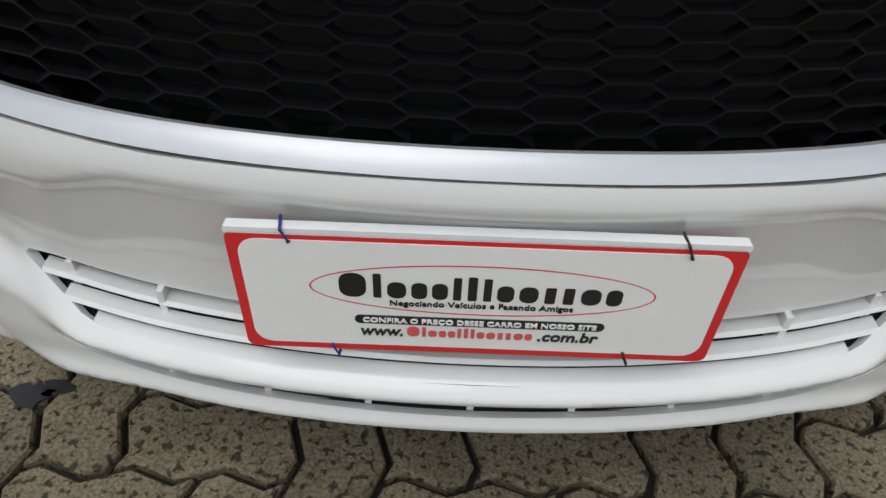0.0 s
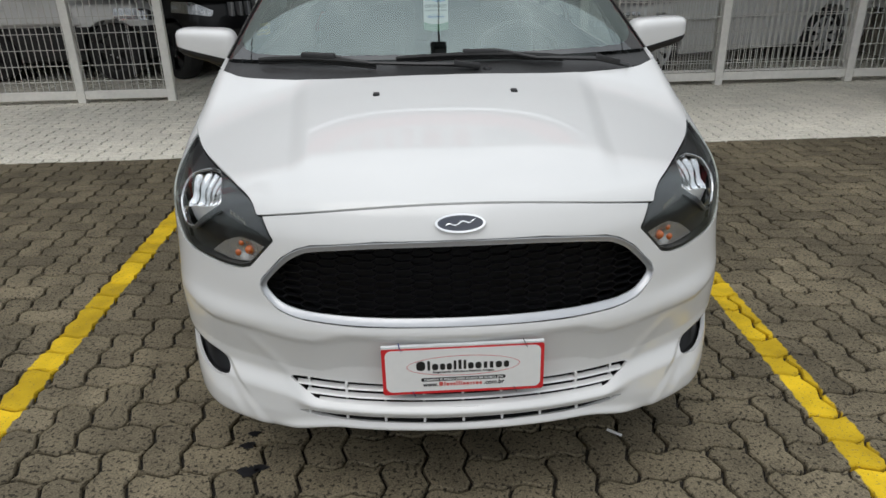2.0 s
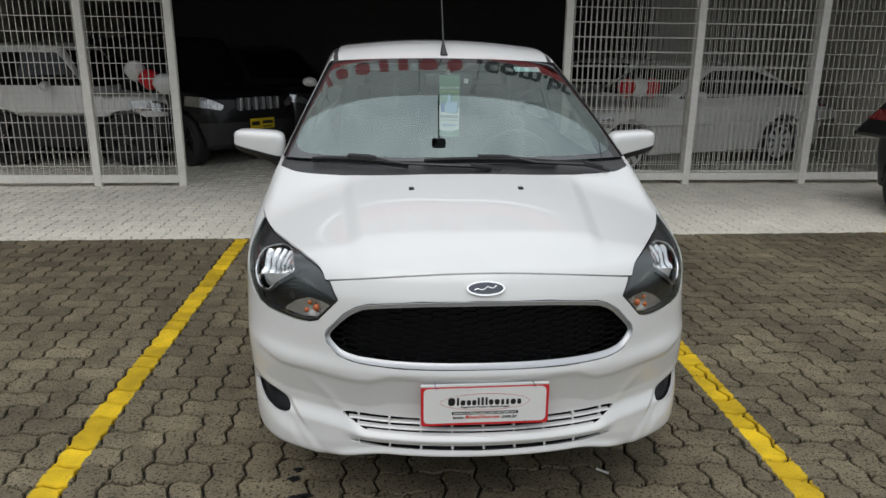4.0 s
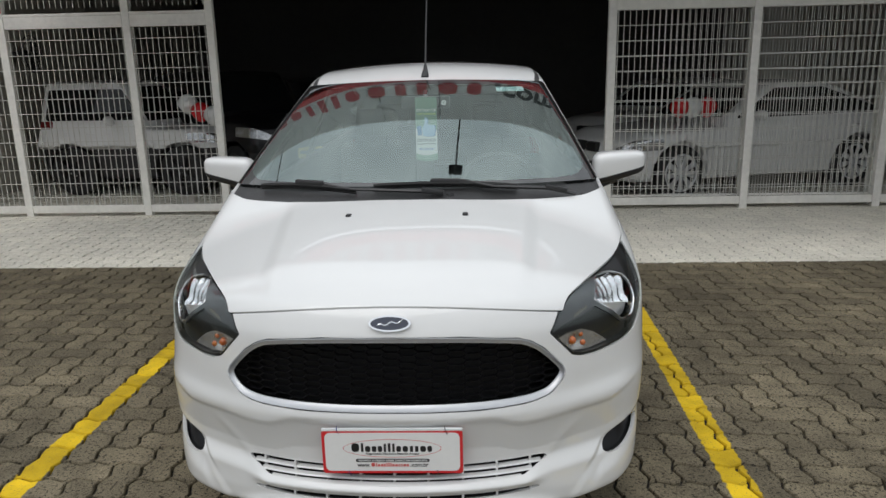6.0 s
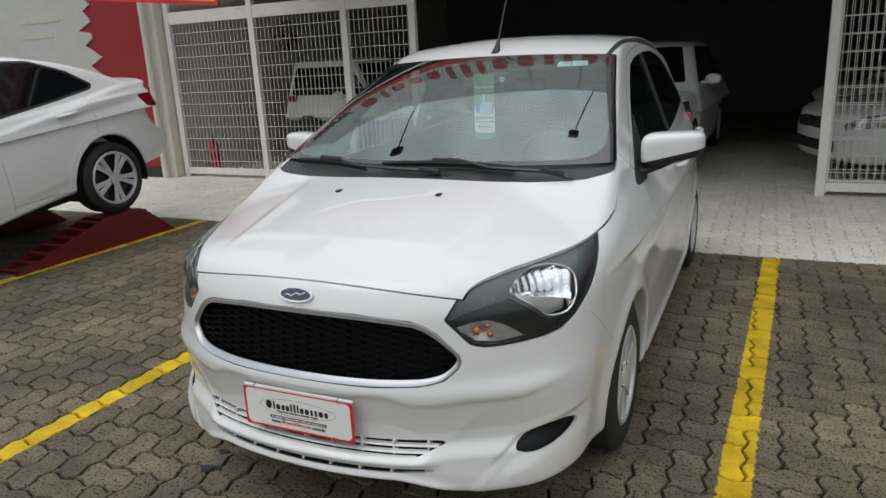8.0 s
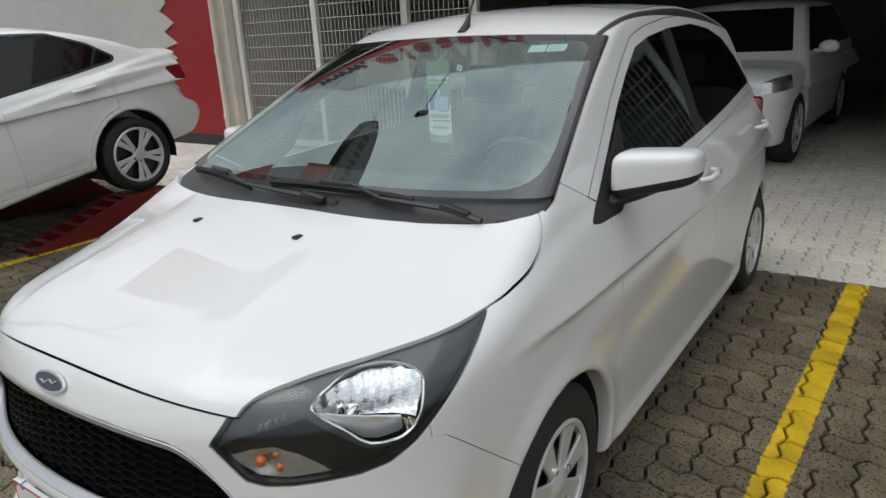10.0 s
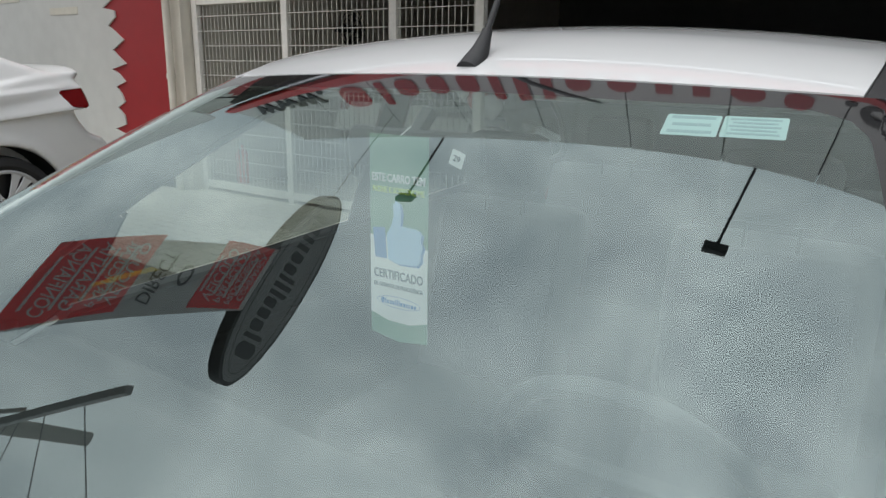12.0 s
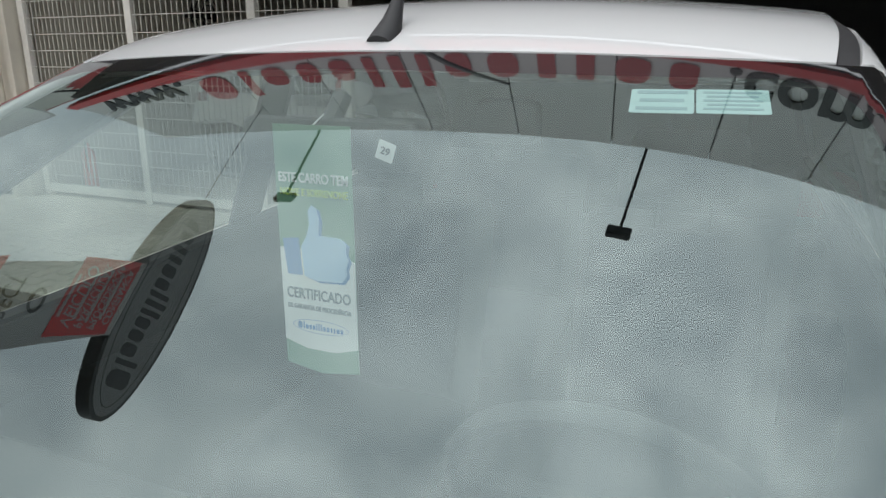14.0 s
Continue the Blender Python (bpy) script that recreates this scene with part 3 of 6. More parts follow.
sheet("grille_backing", tidy(hole), GRILLE_BLACK, CAR, 0, -.075)
bm = bmesh.new()
CW, CH = .062, .0200
for i in range(-12, 13):
    for j in range(-7, 8):
        cx, cz = i * CW * .75, .687 + (j + .5 * (i % 2)) * CH
        ring = [(cx + CW * a, cz + CH * b) for a, b in ((.5, 0), (.25, .5), (-.25, .5), (-.5, 0))]
        for (x0, z0), (x1, z1) in zip(ring, ring[1:]):
            mx, mz = (x0 + x1) / 2, (z0 + z1) / 2
            if float(grille_line(abs(mx), mz)) > .004:
                continue
            y0 = float(nose(abs(x0), z0)) + .028
            y1 = float(nose(abs(x1), z1)) + .028
            w = .0011
            q = [bm.verts.new(p) for p in ((x0, y0, z0 - w), (x1, y1, z1 - w), (x1, y1, z1 + w), (x0, y0, z0 + w), (x0, y0 + .014, z0 - w), (x1, y1 + .014, z1 - w), (x1, y1 + .014, z1 + w), (x0, y0 + .014, z0 + w))]
            for f in ((0, 1, 2, 3), (4, 7, 6, 5), (0, 4, 5, 1), (3, 2, 6, 7)):
                bm.faces.new([q[k] for k in f])
grille = part("grille", bm, GRILLE_BLACK, CAR, "black plastic honeycomb grille")

# lower intake and slot: backing, slats, short uprights
sheet("intake_backing", intake_piece, GRILLE_BLACK, CAR, 0, -.05)
sheet("slot_backing", slot_piece, GRILLE_BLACK, CAR, 0, -.03)


def slat(z, half, thick, depth=.016):
    bm = bmesh.new()
    n = 24
    rows = []
    for k in range(n + 1):
        x = -half + 2 * half * k / n
        y = float(nose(abs(x), z)) + .004
        rows.append([bm.verts.new((x, y + a, z + b)) for a, b in ((0, -thick / 2), (-.004, 0), (0, thick / 2), (depth, thick / 2), (depth, -thick / 2))])
    for A, B in zip(rows, rows[1:]):
        for i in range(5):
            bm.faces.new((A[i], A[(i + 1) % 5], B[(i + 1) % 5], B[i]))
    return part("slat", bm, PAINT, CAR, smooth=40)


slat(.3800, .432, .0070)
slat(.3655, .405, .0070)
slat(.3535, .372, .0050)
for x in (-.40, -.30, -.20, -.10, 0, .10, .20, .30, .40):
    for z0, z1, dy in ((.349, .397, .008), (.303, .322, .006)):
        if abs(x) > .37 and z0 > .33:
            z0 = .362
        y = float(nose(abs(x), (z0 + z1) / 2)) + dy
        part("intake_upright", slab(x - .0035, x + .0035, y, y + .025, z0, z1, .001), PAINT, CAR)

# badge: chrome rim, dark field, pale scroll as plain shapes
m = Matrix.Translation((0, -.003, .827)) @ pose(0, 0, 0, 62)
oval = lambda a, b, n=40: [(a * math.cos(2 * math.pi * k / n), b * math.sin(2 * math.pi * k / n)) for k in range(n)]
badge = part("badge", plate(bmesh.new(), oval(.060, .0235), .007, m), CHROME, CAR, "chrome-rimmed oval badge, dark blue field", smooth=30)
part("badge_field", plate(bmesh.new(), oval(.054, .0185), .0082, m), material("badge blue", (.012, .018, .04), .15, 0, 1.0), badge, smooth=30)
bm = bmesh.new()
tube(bm, [m @ Vector((-.036 + .006 * k, .0035 * math.sin(k * 1.15) + .001 * k - .006, .0088)) for k in range(13)], [.001] + [.0026] * 11 + [.001], 6)
part("badge_scroll", bm, CHROME, badge, "pale scroll line", smooth=60)

# advertising plate wired over the number plate holder
PLATE = pose(.0, -.0625, .4615, 90 - .5, 0, 0) @ pose(0, 0, 0, 0, 0, .3)
RED = material("sign red", (.62, .02, .025), .35, 0, .4, .05, 60)
SIGN_WHITE = material("sign white", (.78, .78, .77), .35, 0, .4, .03, 60)
INK = material("sign black", (.012, .012, .013), .4, 0, .2, .1, 90)
INK_RED = material("faded red print", (.60, .10, .09), .45, 0, .2, .15, 90)
ad = thing("advertising_plate", "white dealer plate with worn red border, wired to the front bumper", "sign")
part("red_board", plate(bmesh.new(), rounded(.404, .134, .008), .003, PLATE @ Matrix.Translation((0, 0, -.003))), RED, ad)
part("white_field", plate(bmesh.new(), rounded(.387, .1195, .016), .0012, PLATE @ Matrix.Translation((0, .0005, -.0005))), SIGN_WHITE, ad)
part("clear_sleeve_edge", plate(bmesh.new(), rounded(.404, .006, .002), .010, PLATE @ Matrix.Translation((0, .068, -.010))), material("acrylic edge", (.75, .76, .77), .15, 0, .5, .05, 60), ad)
on = lambda x, y, lift=.0011: PLATE @ Matrix.Translation((x, y, lift))


def ring(bm, a, b, w, m, n=64, start=0.0, end=1.0):
    pts = [2 * math.pi * (start + (end - start) * k / n) for k in range(n + 1)]
    inner = [bm.verts.new(m @ Vector(((a - w) * math.cos(t), (b - w) * math.sin(t), 0))) for t in pts]
    outer = [bm.verts.new(m @ Vector((a * math.cos(t), b * math.sin(t), 0))) for t in pts]
    for k in range(n):
        bm.faces.new((inner[k], outer[k], outer[k + 1], inner[k + 1]))
    return bm


part("red_oval", ring(bmesh.new(), .141, .0285, .0013, on(0, .012)), RED, ad)


def name_blocks(nm, m, width, height, mat_, parent, heavy=.72):
    """A logo name drawn as a row of plain rounded blocks of uneven width and height."""
    places = ((1.35, 1, 1), (.55, 1, 0), (.95, .68, 1), (.80, .68, 1), (.80, .68, 1), (.55, .95, 0), (.62, 1, 0), (.55, .95, 0), (.85, .68, 1), (.95, .68, 1), (.72, .68, 0), (.72, .68, 0), (1.0, .68, 1), (.80, .68, 1))
    total = sum(p[0] for p in places)
    x = -width / 2
    for w, h, wide in places:
        step_ = width * w / total
        bw, bh = step_ * (.84 if wide else .62) * (.72 + .28 * heavy), height * h
        block = rounded(bw, bh, min(bw, bh) * (.42 if wide else .18), 4)
        part(nm, plate(bmesh.new(), block, .0003, m @ Matrix.Translation((x + step_ / 2, (bh - height) / 2, 0))), mat_, parent)
        x += step_


name_blocks("name_shape", on(-.002, .0145), .236, .027, INK, ad)
words("tagline", "Negociando Veículos e Fazendo Amigos", .0085, on(0, -.005), INK, ad, .152, .0001)
part("black_pill", plate(bmesh.new(), rounded(.212, .0105, .005), .0004, on(0, -.026, .0008)), INK, ad)
words("pill_text", "CONFIRA O PREÇO DESSE CARRO EM NOSSO SITE", .0075, on(0, -.0262, .0016), SIGN_WHITE, ad, .198, .0001)
words("web_prefix", "www.", .017, on(-.0835, -.0405), INK, ad, .036, .0003, .15)
words("web_suffix", ".com.br", .017, on(.076, -.0405), INK, ad, .052, .0003, .15)
name_blocks("web_name_shape", on(-.008, -.0395), .110, .0125, INK_RED, ad, .9)
wire = material("blue wire", (.02, .03, .18), .4)
for x, z, c in ((-.155, .066, wire), (-.125, -.066, wire), (.155, .064, PLASTIC), (.13, -.064, PLASTIC)):
    bm = bmesh.new()
    tube(bm, [PLATE @ Vector(p) for p in ((x - .004, z + .008, -.012), (x - .002, z + .006, .003), (x + .003, z - .006, .003), (x + .003, z - .008, -.004))], .0014, 6)
    part("tie_wire", bm, c, ad, smooth=60)
part("plate_bracket", slab(-.17, .17, -.058, -.010, .425, .50, .004), PLASTIC, ad)

# headlamps
REFLECTOR = material("faceted chrome", (.86, .86, .88), .10, 1.0, 0, 0, 1, .004, 40)
TONGUE = material("smoked chrome", (.78, .78, .79), .30, .6, 0, .15, 25)
INDICATOR = material("clear indicator chrome", (.42, .40, .38), .25, .7, .5, .15, 60, .003, 180)


def dished(shape, depth):
    sh = tidy(shape)
    return pressed(sh, depth(np.abs(sh[0][:, 0]) + sh[0][:, 1], sh[0][:, 2]))


EYE = ((.80, .838), (.84, .862), (.90, .880), (.985, .888), (1.08, .884), (1.145, .866), (1.15, .830), (1.125, .770), (1.07, .745), (1.0, .742), (.95, .752), (.90, .785), (.84, .815))
BLINKER = ((.556, .745), (.625, .758), (.689, .762), (.764, .742), (.849, .702), (.722, .696), (.638, .703), (.60, .722))
OUTER = ((1.30, .94), (1.255, .908), (1.164, .862), (1.10, .811), (1.03, .74), (.99, .69), (1.45, .69), (1.45, .94))
LOWER = ((.50, .752), (.594, .789), (.747, .813), (.79, .822), (.95, .742), (1.03, .735), (1.03, .67), (.50, .67))
for side in (1, -1):
    lens_shape = side_of(lamp_piece, side)
    lens = sheet("headlight", lens_shape, CLEAR, CAR, .006, 0, "clear headlight lens over chrome reflectors")
    lens.visible_shadow = False
    uz = lambda sh: (np.abs(sh[0][:, 0]) + sh[0][:, 1], sh[0][:, 2])
    eye, left = cut(lens_shape, outline(*uz(lens_shape), EYE))
    blink, left = cut(left, outline(*uz(left), BLINKER))
    outer, left = cut(left, outline(*uz(left), OUTER))
    dark, trim = cut(left, outline(*uz(left), LOWER))
    sheet("lamp_trim", tidy(trim), LAMP_GREY, lens, .012, -.014)
    sheet("lamp_housing", tidy(dark), LAMP_DARK, lens, .010, -.024)
    sheet("lamp_housing", tidy(outer), LAMP_DARK, lens, .010, -.016)
    u, zz = uz(lens_shape)
    inset = lamp_region(np.abs(lens_shape[0][:, 0]), lens_shape[0][:, 0], lens_shape[0][:, 1], zz) + .008
    sheet("lamp_rim", tidy(cut(lens_shape, -inset)[0]), LAMP_DARK, lens, .03, -.004)
    eu, ez = uz(eye)
    upper_r, lower_r = cut(eye, .832 - .14 * (eu - .80) - .12 * np.maximum(eu - 1.0, 0) - ez)
    lower_r, side_r = cut(lower_r, uz(lower_r)[0] - 1.085 + .25 * (uz(lower_r)[1] - .75))
    bowl = lambda a, b: .020 + .055 * np.clip(1 - ((a - .99) / .19) ** 2 - ((b - .815) / .085) ** 2, 0, 1)
    sheet("upper_reflector", dished(upper_r, lambda a, b: bowl(a, b) + .004 * np.abs(np.sin(a * 75))), REFLECTOR, lens, 0, 0, "chrome upper reflector")
    sheet("lower_reflector", dished(lower_r, lambda a, b: .020 + .30 * np.clip(.83 - b, 0, .1)), TONGUE, lens, .006, 0, "smoky chrome lower reflector")
    sheet("side_reflector", dished(side_r, lambda a, b: .018 + .012 * np.abs(np.sin(a * 110))), REFLECTOR, lens, 0, 0)
    sheet("indicator", dished(blink, lambda a, b: .022 + .014 * bump(np.hypot((a - .66) / 1.5, b - .728), 0, .02)), INDICATOR, lens, .008, 0, "clear indicator with orange bulbs")

    def inside(a, b, depth):
        k = int(np.argmin((u - a) ** 2 + (zz - b) ** 2))
        return Vector(lens_shape[0][k] - lens_shape[1][k] * depth)

    for a, b, r in ((.645, .727, .012), (.690, .742, .008), (.700, .716, .010)):
        bm = bmesh.new()
        bmesh.ops.create_uvsphere(bm, u_segments=12, v_segments=8, radius=r, matrix=Matrix.Translation(inside(a, b, .028)))
        part("indicator_bulb", bm, ORANGE, lens, "orange indicator bulb", smooth=60)
    bm = bmesh.new()
    hole = inside(.945, .838, .068)
    tube(bm, [hole, hole + Vector((side * .008, -.028, .004)), hole + Vector((side * .010, -.036, .005))], [.011, .010, .003], 12, True)
    part("bulb", bm, CHROME, lens, smooth=50)
    bm = bmesh.new()
    edge_pts = []
    for (a0, b0), (a1, b1) in zip(EYE, EYE[1:] + EYE[:1]):
        edge_pts += [inside(a0 + (a1 - a0) * k / 3, b0 + (b1 - b0) * k / 3, .017) for k in range(3)]
    edge_pts = [(edge_pts[k - 1] + edge_pts[k] + edge_pts[(k + 1) % len(edge_pts)]) / 3 for k in range(len(edge_pts))]
    tube(bm, edge_pts + edge_pts[:2], .0034, 6)
    part("chrome_edge", bm, CHROME, lens, smooth=60)
    for k in range(9):
        p = inside(.655 + .010 * k, .806 + .0025 * k, .012)
        part("trim_rib", slab(p.x - .0016, p.x + .0016, p.y - .002, p.y + .003, p.z - .005, p.z + .005), SILVER, lens)

# door mirrors
mirror_z = lambda x: 1.092 + .13 * (x - .862)
mirror_field = lambda x, y, z: (((np.abs(x - .908) / .122) ** 5.0 + (np.abs(y - 1.385 - .22 * (x - .9)) / .075) ** 3.2 + (np.abs(z - mirror_z(x)) / (.070 - .11 * (x - .862))) ** 4.5) ** (1 / 4.0) - 1) * .06
mV, mN, mT = tris(lambda x, y, z: smax(mirror_field(x, y, z), y - 1.432 - .22 * (x - .9), .012), (.75, 1.26, .99), (1.08, 1.52, 1.22), .009)
for side in (1, -1):
    sh = (mV * (side, 1, 1), mN * (side, 1, 1), mT if side == 1 else mT[:, ::-1])
    black, white = cut(sh, sh[0][:, 2] - 1.052 - .23 * (np.abs(sh[0][:, 0]) - .83))
    glassy, white = cut(white, 1.424 + .22 * (np.abs(white[0][:, 0]) - .9) - white[0][:, 1])
    mirror = sheet("door_mirror", tidy(white), PAINT, CAR, .004, 0, "white door mirror on a black foot")
    sheet("mirror_foot", tidy(black), PLASTIC, mirror, .004, -.002)
    sheet("mirror_glass", tidy(glassy), CHROME, mirror, 0, -.006)
    bm = bmesh.new()
    tube(bm, [(side * .74, 1.30, 1.000), (side * .79, 1.34, 1.005), (side * .85, 1.375, 1.026), (side * .90, 1.385, 1.050)], [.030, .032, .034, .036], 12, True, .6)
    part("mirror_arm", bm, PLASTIC, mirror, smooth=60)

# washer jets, antenna, wipers, handles
for side in (1, -1):
    z = float(hood_z(.59)) - float(hood_drop(.59)) * (.209 / .76) ** 2.6
    bm = box(bmesh.new(), side * .209 - .010, side * .209 + .010, .573, .601, z - .004, z + .014, .004)
    part("washer_jet", bm, PLASTIC, CAR, "black washer jet on the bonnet", smooth=40)
bm = bmesh.new()
zr = float(screen_z(0.0, 1.765)) - .004
tube(bm, [(0, 1.755, zr - .012), (0, 1.775, zr + .004), (0, 1.790, zr + .022), (0, 1.805, zr + .045), (0, 1.810, zr + .055)], [.022, .020, .015, .010, .009], 14, True)
ant = part("antenna", bm, PLASTIC, CAR, "black rubber roof antenna", smooth=50)
bm = bmesh.new()
tube(bm, [(0, 1.807, zr + .05), (0, 1.895, zr + .19), (0, 2.005, zr + .345), (0, 2.135, zr + .52)], [.0055, .0045, .004, .003], 8)
part("antenna_rod", bm, PLASTIC, ant, smooth=60)


def on_screen(x, z, lift=.02):
    y = .80 + (z - 1.07) / .4464
    for _ in range(6):
        y -= (float(screen_z(abs(x), y)) - z) / .45
    return Vector((x, y - .42 * lift, z + .906 * lift))


WIPER_ARM = material("satin black wiper arm", (.022, .022, .023), .4, 0, 0, .15, 80)
for tips, clip, bend, arm, cap in (
        (((-.150, .830, 1.098), (.410, .838, 1.090)), (.130, .840, 1.102), ((.215, .838, 1.110), (.275, .820, 1.098), (.312, .812, 1.092)), ((.410, .812, 1.088), (.525, .820, 1.082), (.632, .832, 1.056)), (.668, .872, 1.042)),
        (((-.610, .892, 1.098), (-.215, .800, 1.085)), (-.405, .848, 1.102), ((-.340, .832, 1.106), (-.290, .814, 1.096), (-.240, .803, 1.090)), ((-.070, .790, 1.084), (.050, .784, 1.081), (.110, .786, 1.072)), (.150, .800, 1.062))):
    a, b = Vector(tips[0]), Vector(tips[1])
    along = (b - a).normalized()
    bow = lambda k: Vector((0, -.004, .010)) * (1 - (2 * k - 1) ** 2)
    bm = bmesh.new()
    tube(bm, [a.lerp(b, k / 12) + bow(k / 12) + Vector((0, .004, -.012)) for k in range(13)], .0055, 6)
    w = part("wiper", bm, RUBBER, CAR, "black wiper resting low on the windscreen", smooth=60)
    bm = bmesh.new()
    tube(bm, [a.lerp(b, k / 12) + bow(k / 12) for k in range(13)], [.006] + [.0085] * 11 + [.006], 6)
    part("blade_spine", bm, RUBBER, w, smooth=50)
    c = Vector(clip) + Vector((0, -.004, .008))
    bm = bmesh.new()
    turn_ = Matrix.Translation(c) @ along.to_track_quat("X", "Z").to_matrix().to_4x4()
    box(bm, -.058, .058, -.012, .012, -.008, .011, .005, turn_)
    part("wiper_clip", bm, WIPER_ARM, w, smooth=40)
    bm = bmesh.new()
    tube(bm, [c + along * .045 + Vector((0, 0, .006))] + [Vector(p) for p in bend], [.007, .0065, .006, .007], 8)
    tube(bm, [Vector(bend[-1])] + [Vector(p) for p in arm], [.007, .010, .012, .011], 8, True, .7)
    part("wiper_arm", bm, WIPER_ARM, w, smooth=60)
    bm = bmesh.new()
    k1, k2 = Vector(arm[1]), Vector(arm[2])
    turn_ = Matrix.Translation(k1) @ (k2 - k1).to_track_quat("X", "Z").to_matrix().to_4x4()
    box(bm, -.012, .075, -.012, .012, -.006, .013, .004, turn_)
    part("wiper_knuckle", bm, WIPER_ARM, w, smooth=40)
    bm = bmesh.new()
    lathe(bm, [(.015, -.02), (.016, .0), (.012, .007), (.002, .009)], 16, Matrix.Translation(cap))
    part("wiper_pivot", bm, PLASTIC, w, smooth=40)

for side in (1, -1):
    for y, z, x in ((2.22, .905, .852), (3.28, .955, .838)):
        bm = bmesh.new()
        tube(bm, [(side * (x - .012), y - .09, z), (side * (x + .022), y - .07, z + .004), (side * (x + .028), y, z + .008), (side * (x + .022), y + .07, z + .010), (side * (x - .012), y + .09, z + .010)], [.010, .013, .014, .013, .010], 8)
        part("door_handle", bm, PAINT, CAR, smooth=60)
    bm = bmesh.new()
    box(bm, side * .66, side * .765, 3.62, 3.70, .92, 1.06, .02)
    part("tail_lamp", bm, TAIL_RED, CAR, "red tail lamp", smooth=40)


def wheel(x, y, z, side, parent, r=.292, rim=.185, spokes=7, width=.175, look_=RIM, twin=False):
    """A road wheel: tyre, dark barrel, spoked cover with holes, hub and nuts."""
    m = Matrix.Translation((x, y, z)) @ Matrix.Rotation(radians(90) * side, 4, "Y")
    bm = bmesh.new()
    lathe(bm, [(rim, -width), (r - .02, -width), (r - .004, -width * .9), (r, -width * .7), (r, -width * .3), (r - .004, -width * .1), (r - .022, -.002), (r - .055, .010), (rim + .012, .004), (rim, -.010), (rim, -width)], 48, m)
    w = part("wheel", bm, RUBBER, parent, "black tyre on a dark wheel" if look_ is PLASTIC else "black tyre on a silver wheel", smooth=35)
    bm = bmesh.new()
    lathe(bm, [(.001, -.05), (rim * .9, -.055), (rim, -.02), (rim, -width)], 32, m)
    part("brake_well", bm, LAMP_DARK, w, smooth=40)
    bm = bmesh.new()
    lathe(bm, [(rim + .001, -.012), (rim + .006, .000), (rim - .004, .006), (rim - .016, .001), (rim - .018, -.02)], 48, m)
    part("rim_ring", bm, look_, w, smooth=35)
    angles = [2 * math.pi * k / spokes + d for k in range(spokes) for d in ((-.17, .17) if twin else (0,))]
    hw = math.pi / (spokes * 2.6 if twin else spokes)
    for a in angles:
        bm = bmesh.new()
        pts = [(.030, -.020), (.085, -.026 if spokes > 5 else -.016), (rim - .045, -rim * hw * .42), (rim - .008, -rim * hw * .62), (rim - .008, rim * hw * .62), (rim - .045, rim * hw * .42), (.085, .026 if spokes > 5 else .016), (.030, .020)]
        plate(bm, pts, .012, m @ Matrix.Rotation(a, 4, "Z") @ Matrix.Translation((0, 0, -.016)))
        bmesh.ops.bevel(bm, geom=[e for e in bm.edges], offset=.0035, segments=1, affect="EDGES")
        part("spoke", bm, look_, w)
    bm = bmesh.new()
    lathe(bm, [(.052, -.02), (.050, -.002), (.030, .006), (.001, .008)], 24, m)
    part("hub_cap", bm, look_, w, smooth=40)
    for k in range(4):
        bm = bmesh.new()
        lathe(bm, [(.009, -.01), (.009, .006), (.001, .008)], 8, m @ Matrix.Translation((.062 * math.cos(k * 1.571 + .4), .062 * math.sin(k * 1.571 + .4), -.002)))
        part("wheel_nut", bm, CHROME, w)
    return w


for side in (1, -1):
    wheel(side * .828, AXLE_F, .290, side, CAR)
    wheel(side * .828, AXLE_R, .290, side, CAR)
    for a in (AXLE_F, AXLE_R):
        bm = bmesh.new()
        n = 20
        rows = [[bm.verts.new((side * x, a + .334 * math.cos(t), .285 + .334 * math.sin(t))) for x in (.50, .805)] for t in [math.pi * (k / n * 1.2 - .1) for k in range(n + 1)]]
        for A, B in zip(rows, rows[1:]):
            bm.faces.new((A[0], A[1], B[1], B[0]))
        part("arch_liner", bm, RUBBER, CAR, smooth=60)

# underside, dashboard, seats, wheel, mirror
part("underbody", slab(-.62, .62, .25, 3.7, .22, .30, .02), RUBBER, CAR)
bm = bmesh.new()
box(bm, -.70, .70, 1.02, 1.42, .72, 1.02, .05)
box(bm, -.66, .66, .93, 1.30, .90, 1.045, .03)
part("dashboard", bm, CABIN_GREY, CAR, smooth=40)
part("cabin_floor", slab(-.66, .66, 1.2, 3.6, .34, .40), CABIN_GREY, CAR)
for sx in (.36, -.36):
    for y0, hh, w in ((1.95, 1.16, .24), (2.85, 1.12, .30)):
        bm = bmesh.new()
        box(bm, sx - w, sx + w, y0, y0 + .50, .46, .62, .05)
        box(bm, sx - w, sx + w, 0, .13, 0, .60, .05, pose(0, y0 + .44, .56, -14))
        seat = part("seat", bm, FABRIC, CAR, "grey fabric seat", smooth=45)
        bm = box(bmesh.new(), sx - .13, sx + .13, y0 + .54, y0 + .64, 1.16, 1.33, .04)
        part("headrest", bm, FABRIC, seat, smooth=45)
        bm = bmesh.new()
        for d in (-.06, .06):
            tube(bm, [(sx + d, y0 + .58, 1.08), (sx + d, y0 + .59, 1.18)], .006, 6)
        part("headrest_post", bm, PLASTIC, seat, smooth=60)
bm = bmesh.new()
wm = Matrix.Translation((.36, 1.60, .97)) @ pose(0, 0, 0, -65)
tube(bm, [wm @ Vector((.185 * math.cos(t), .185 * math.sin(t), 0)) for t in [2 * math.pi * k / 32 for k in range(33)]], .015, 8)
box(bm, -.17, .17, -.03, .02, -.015, .01, .006, wm)
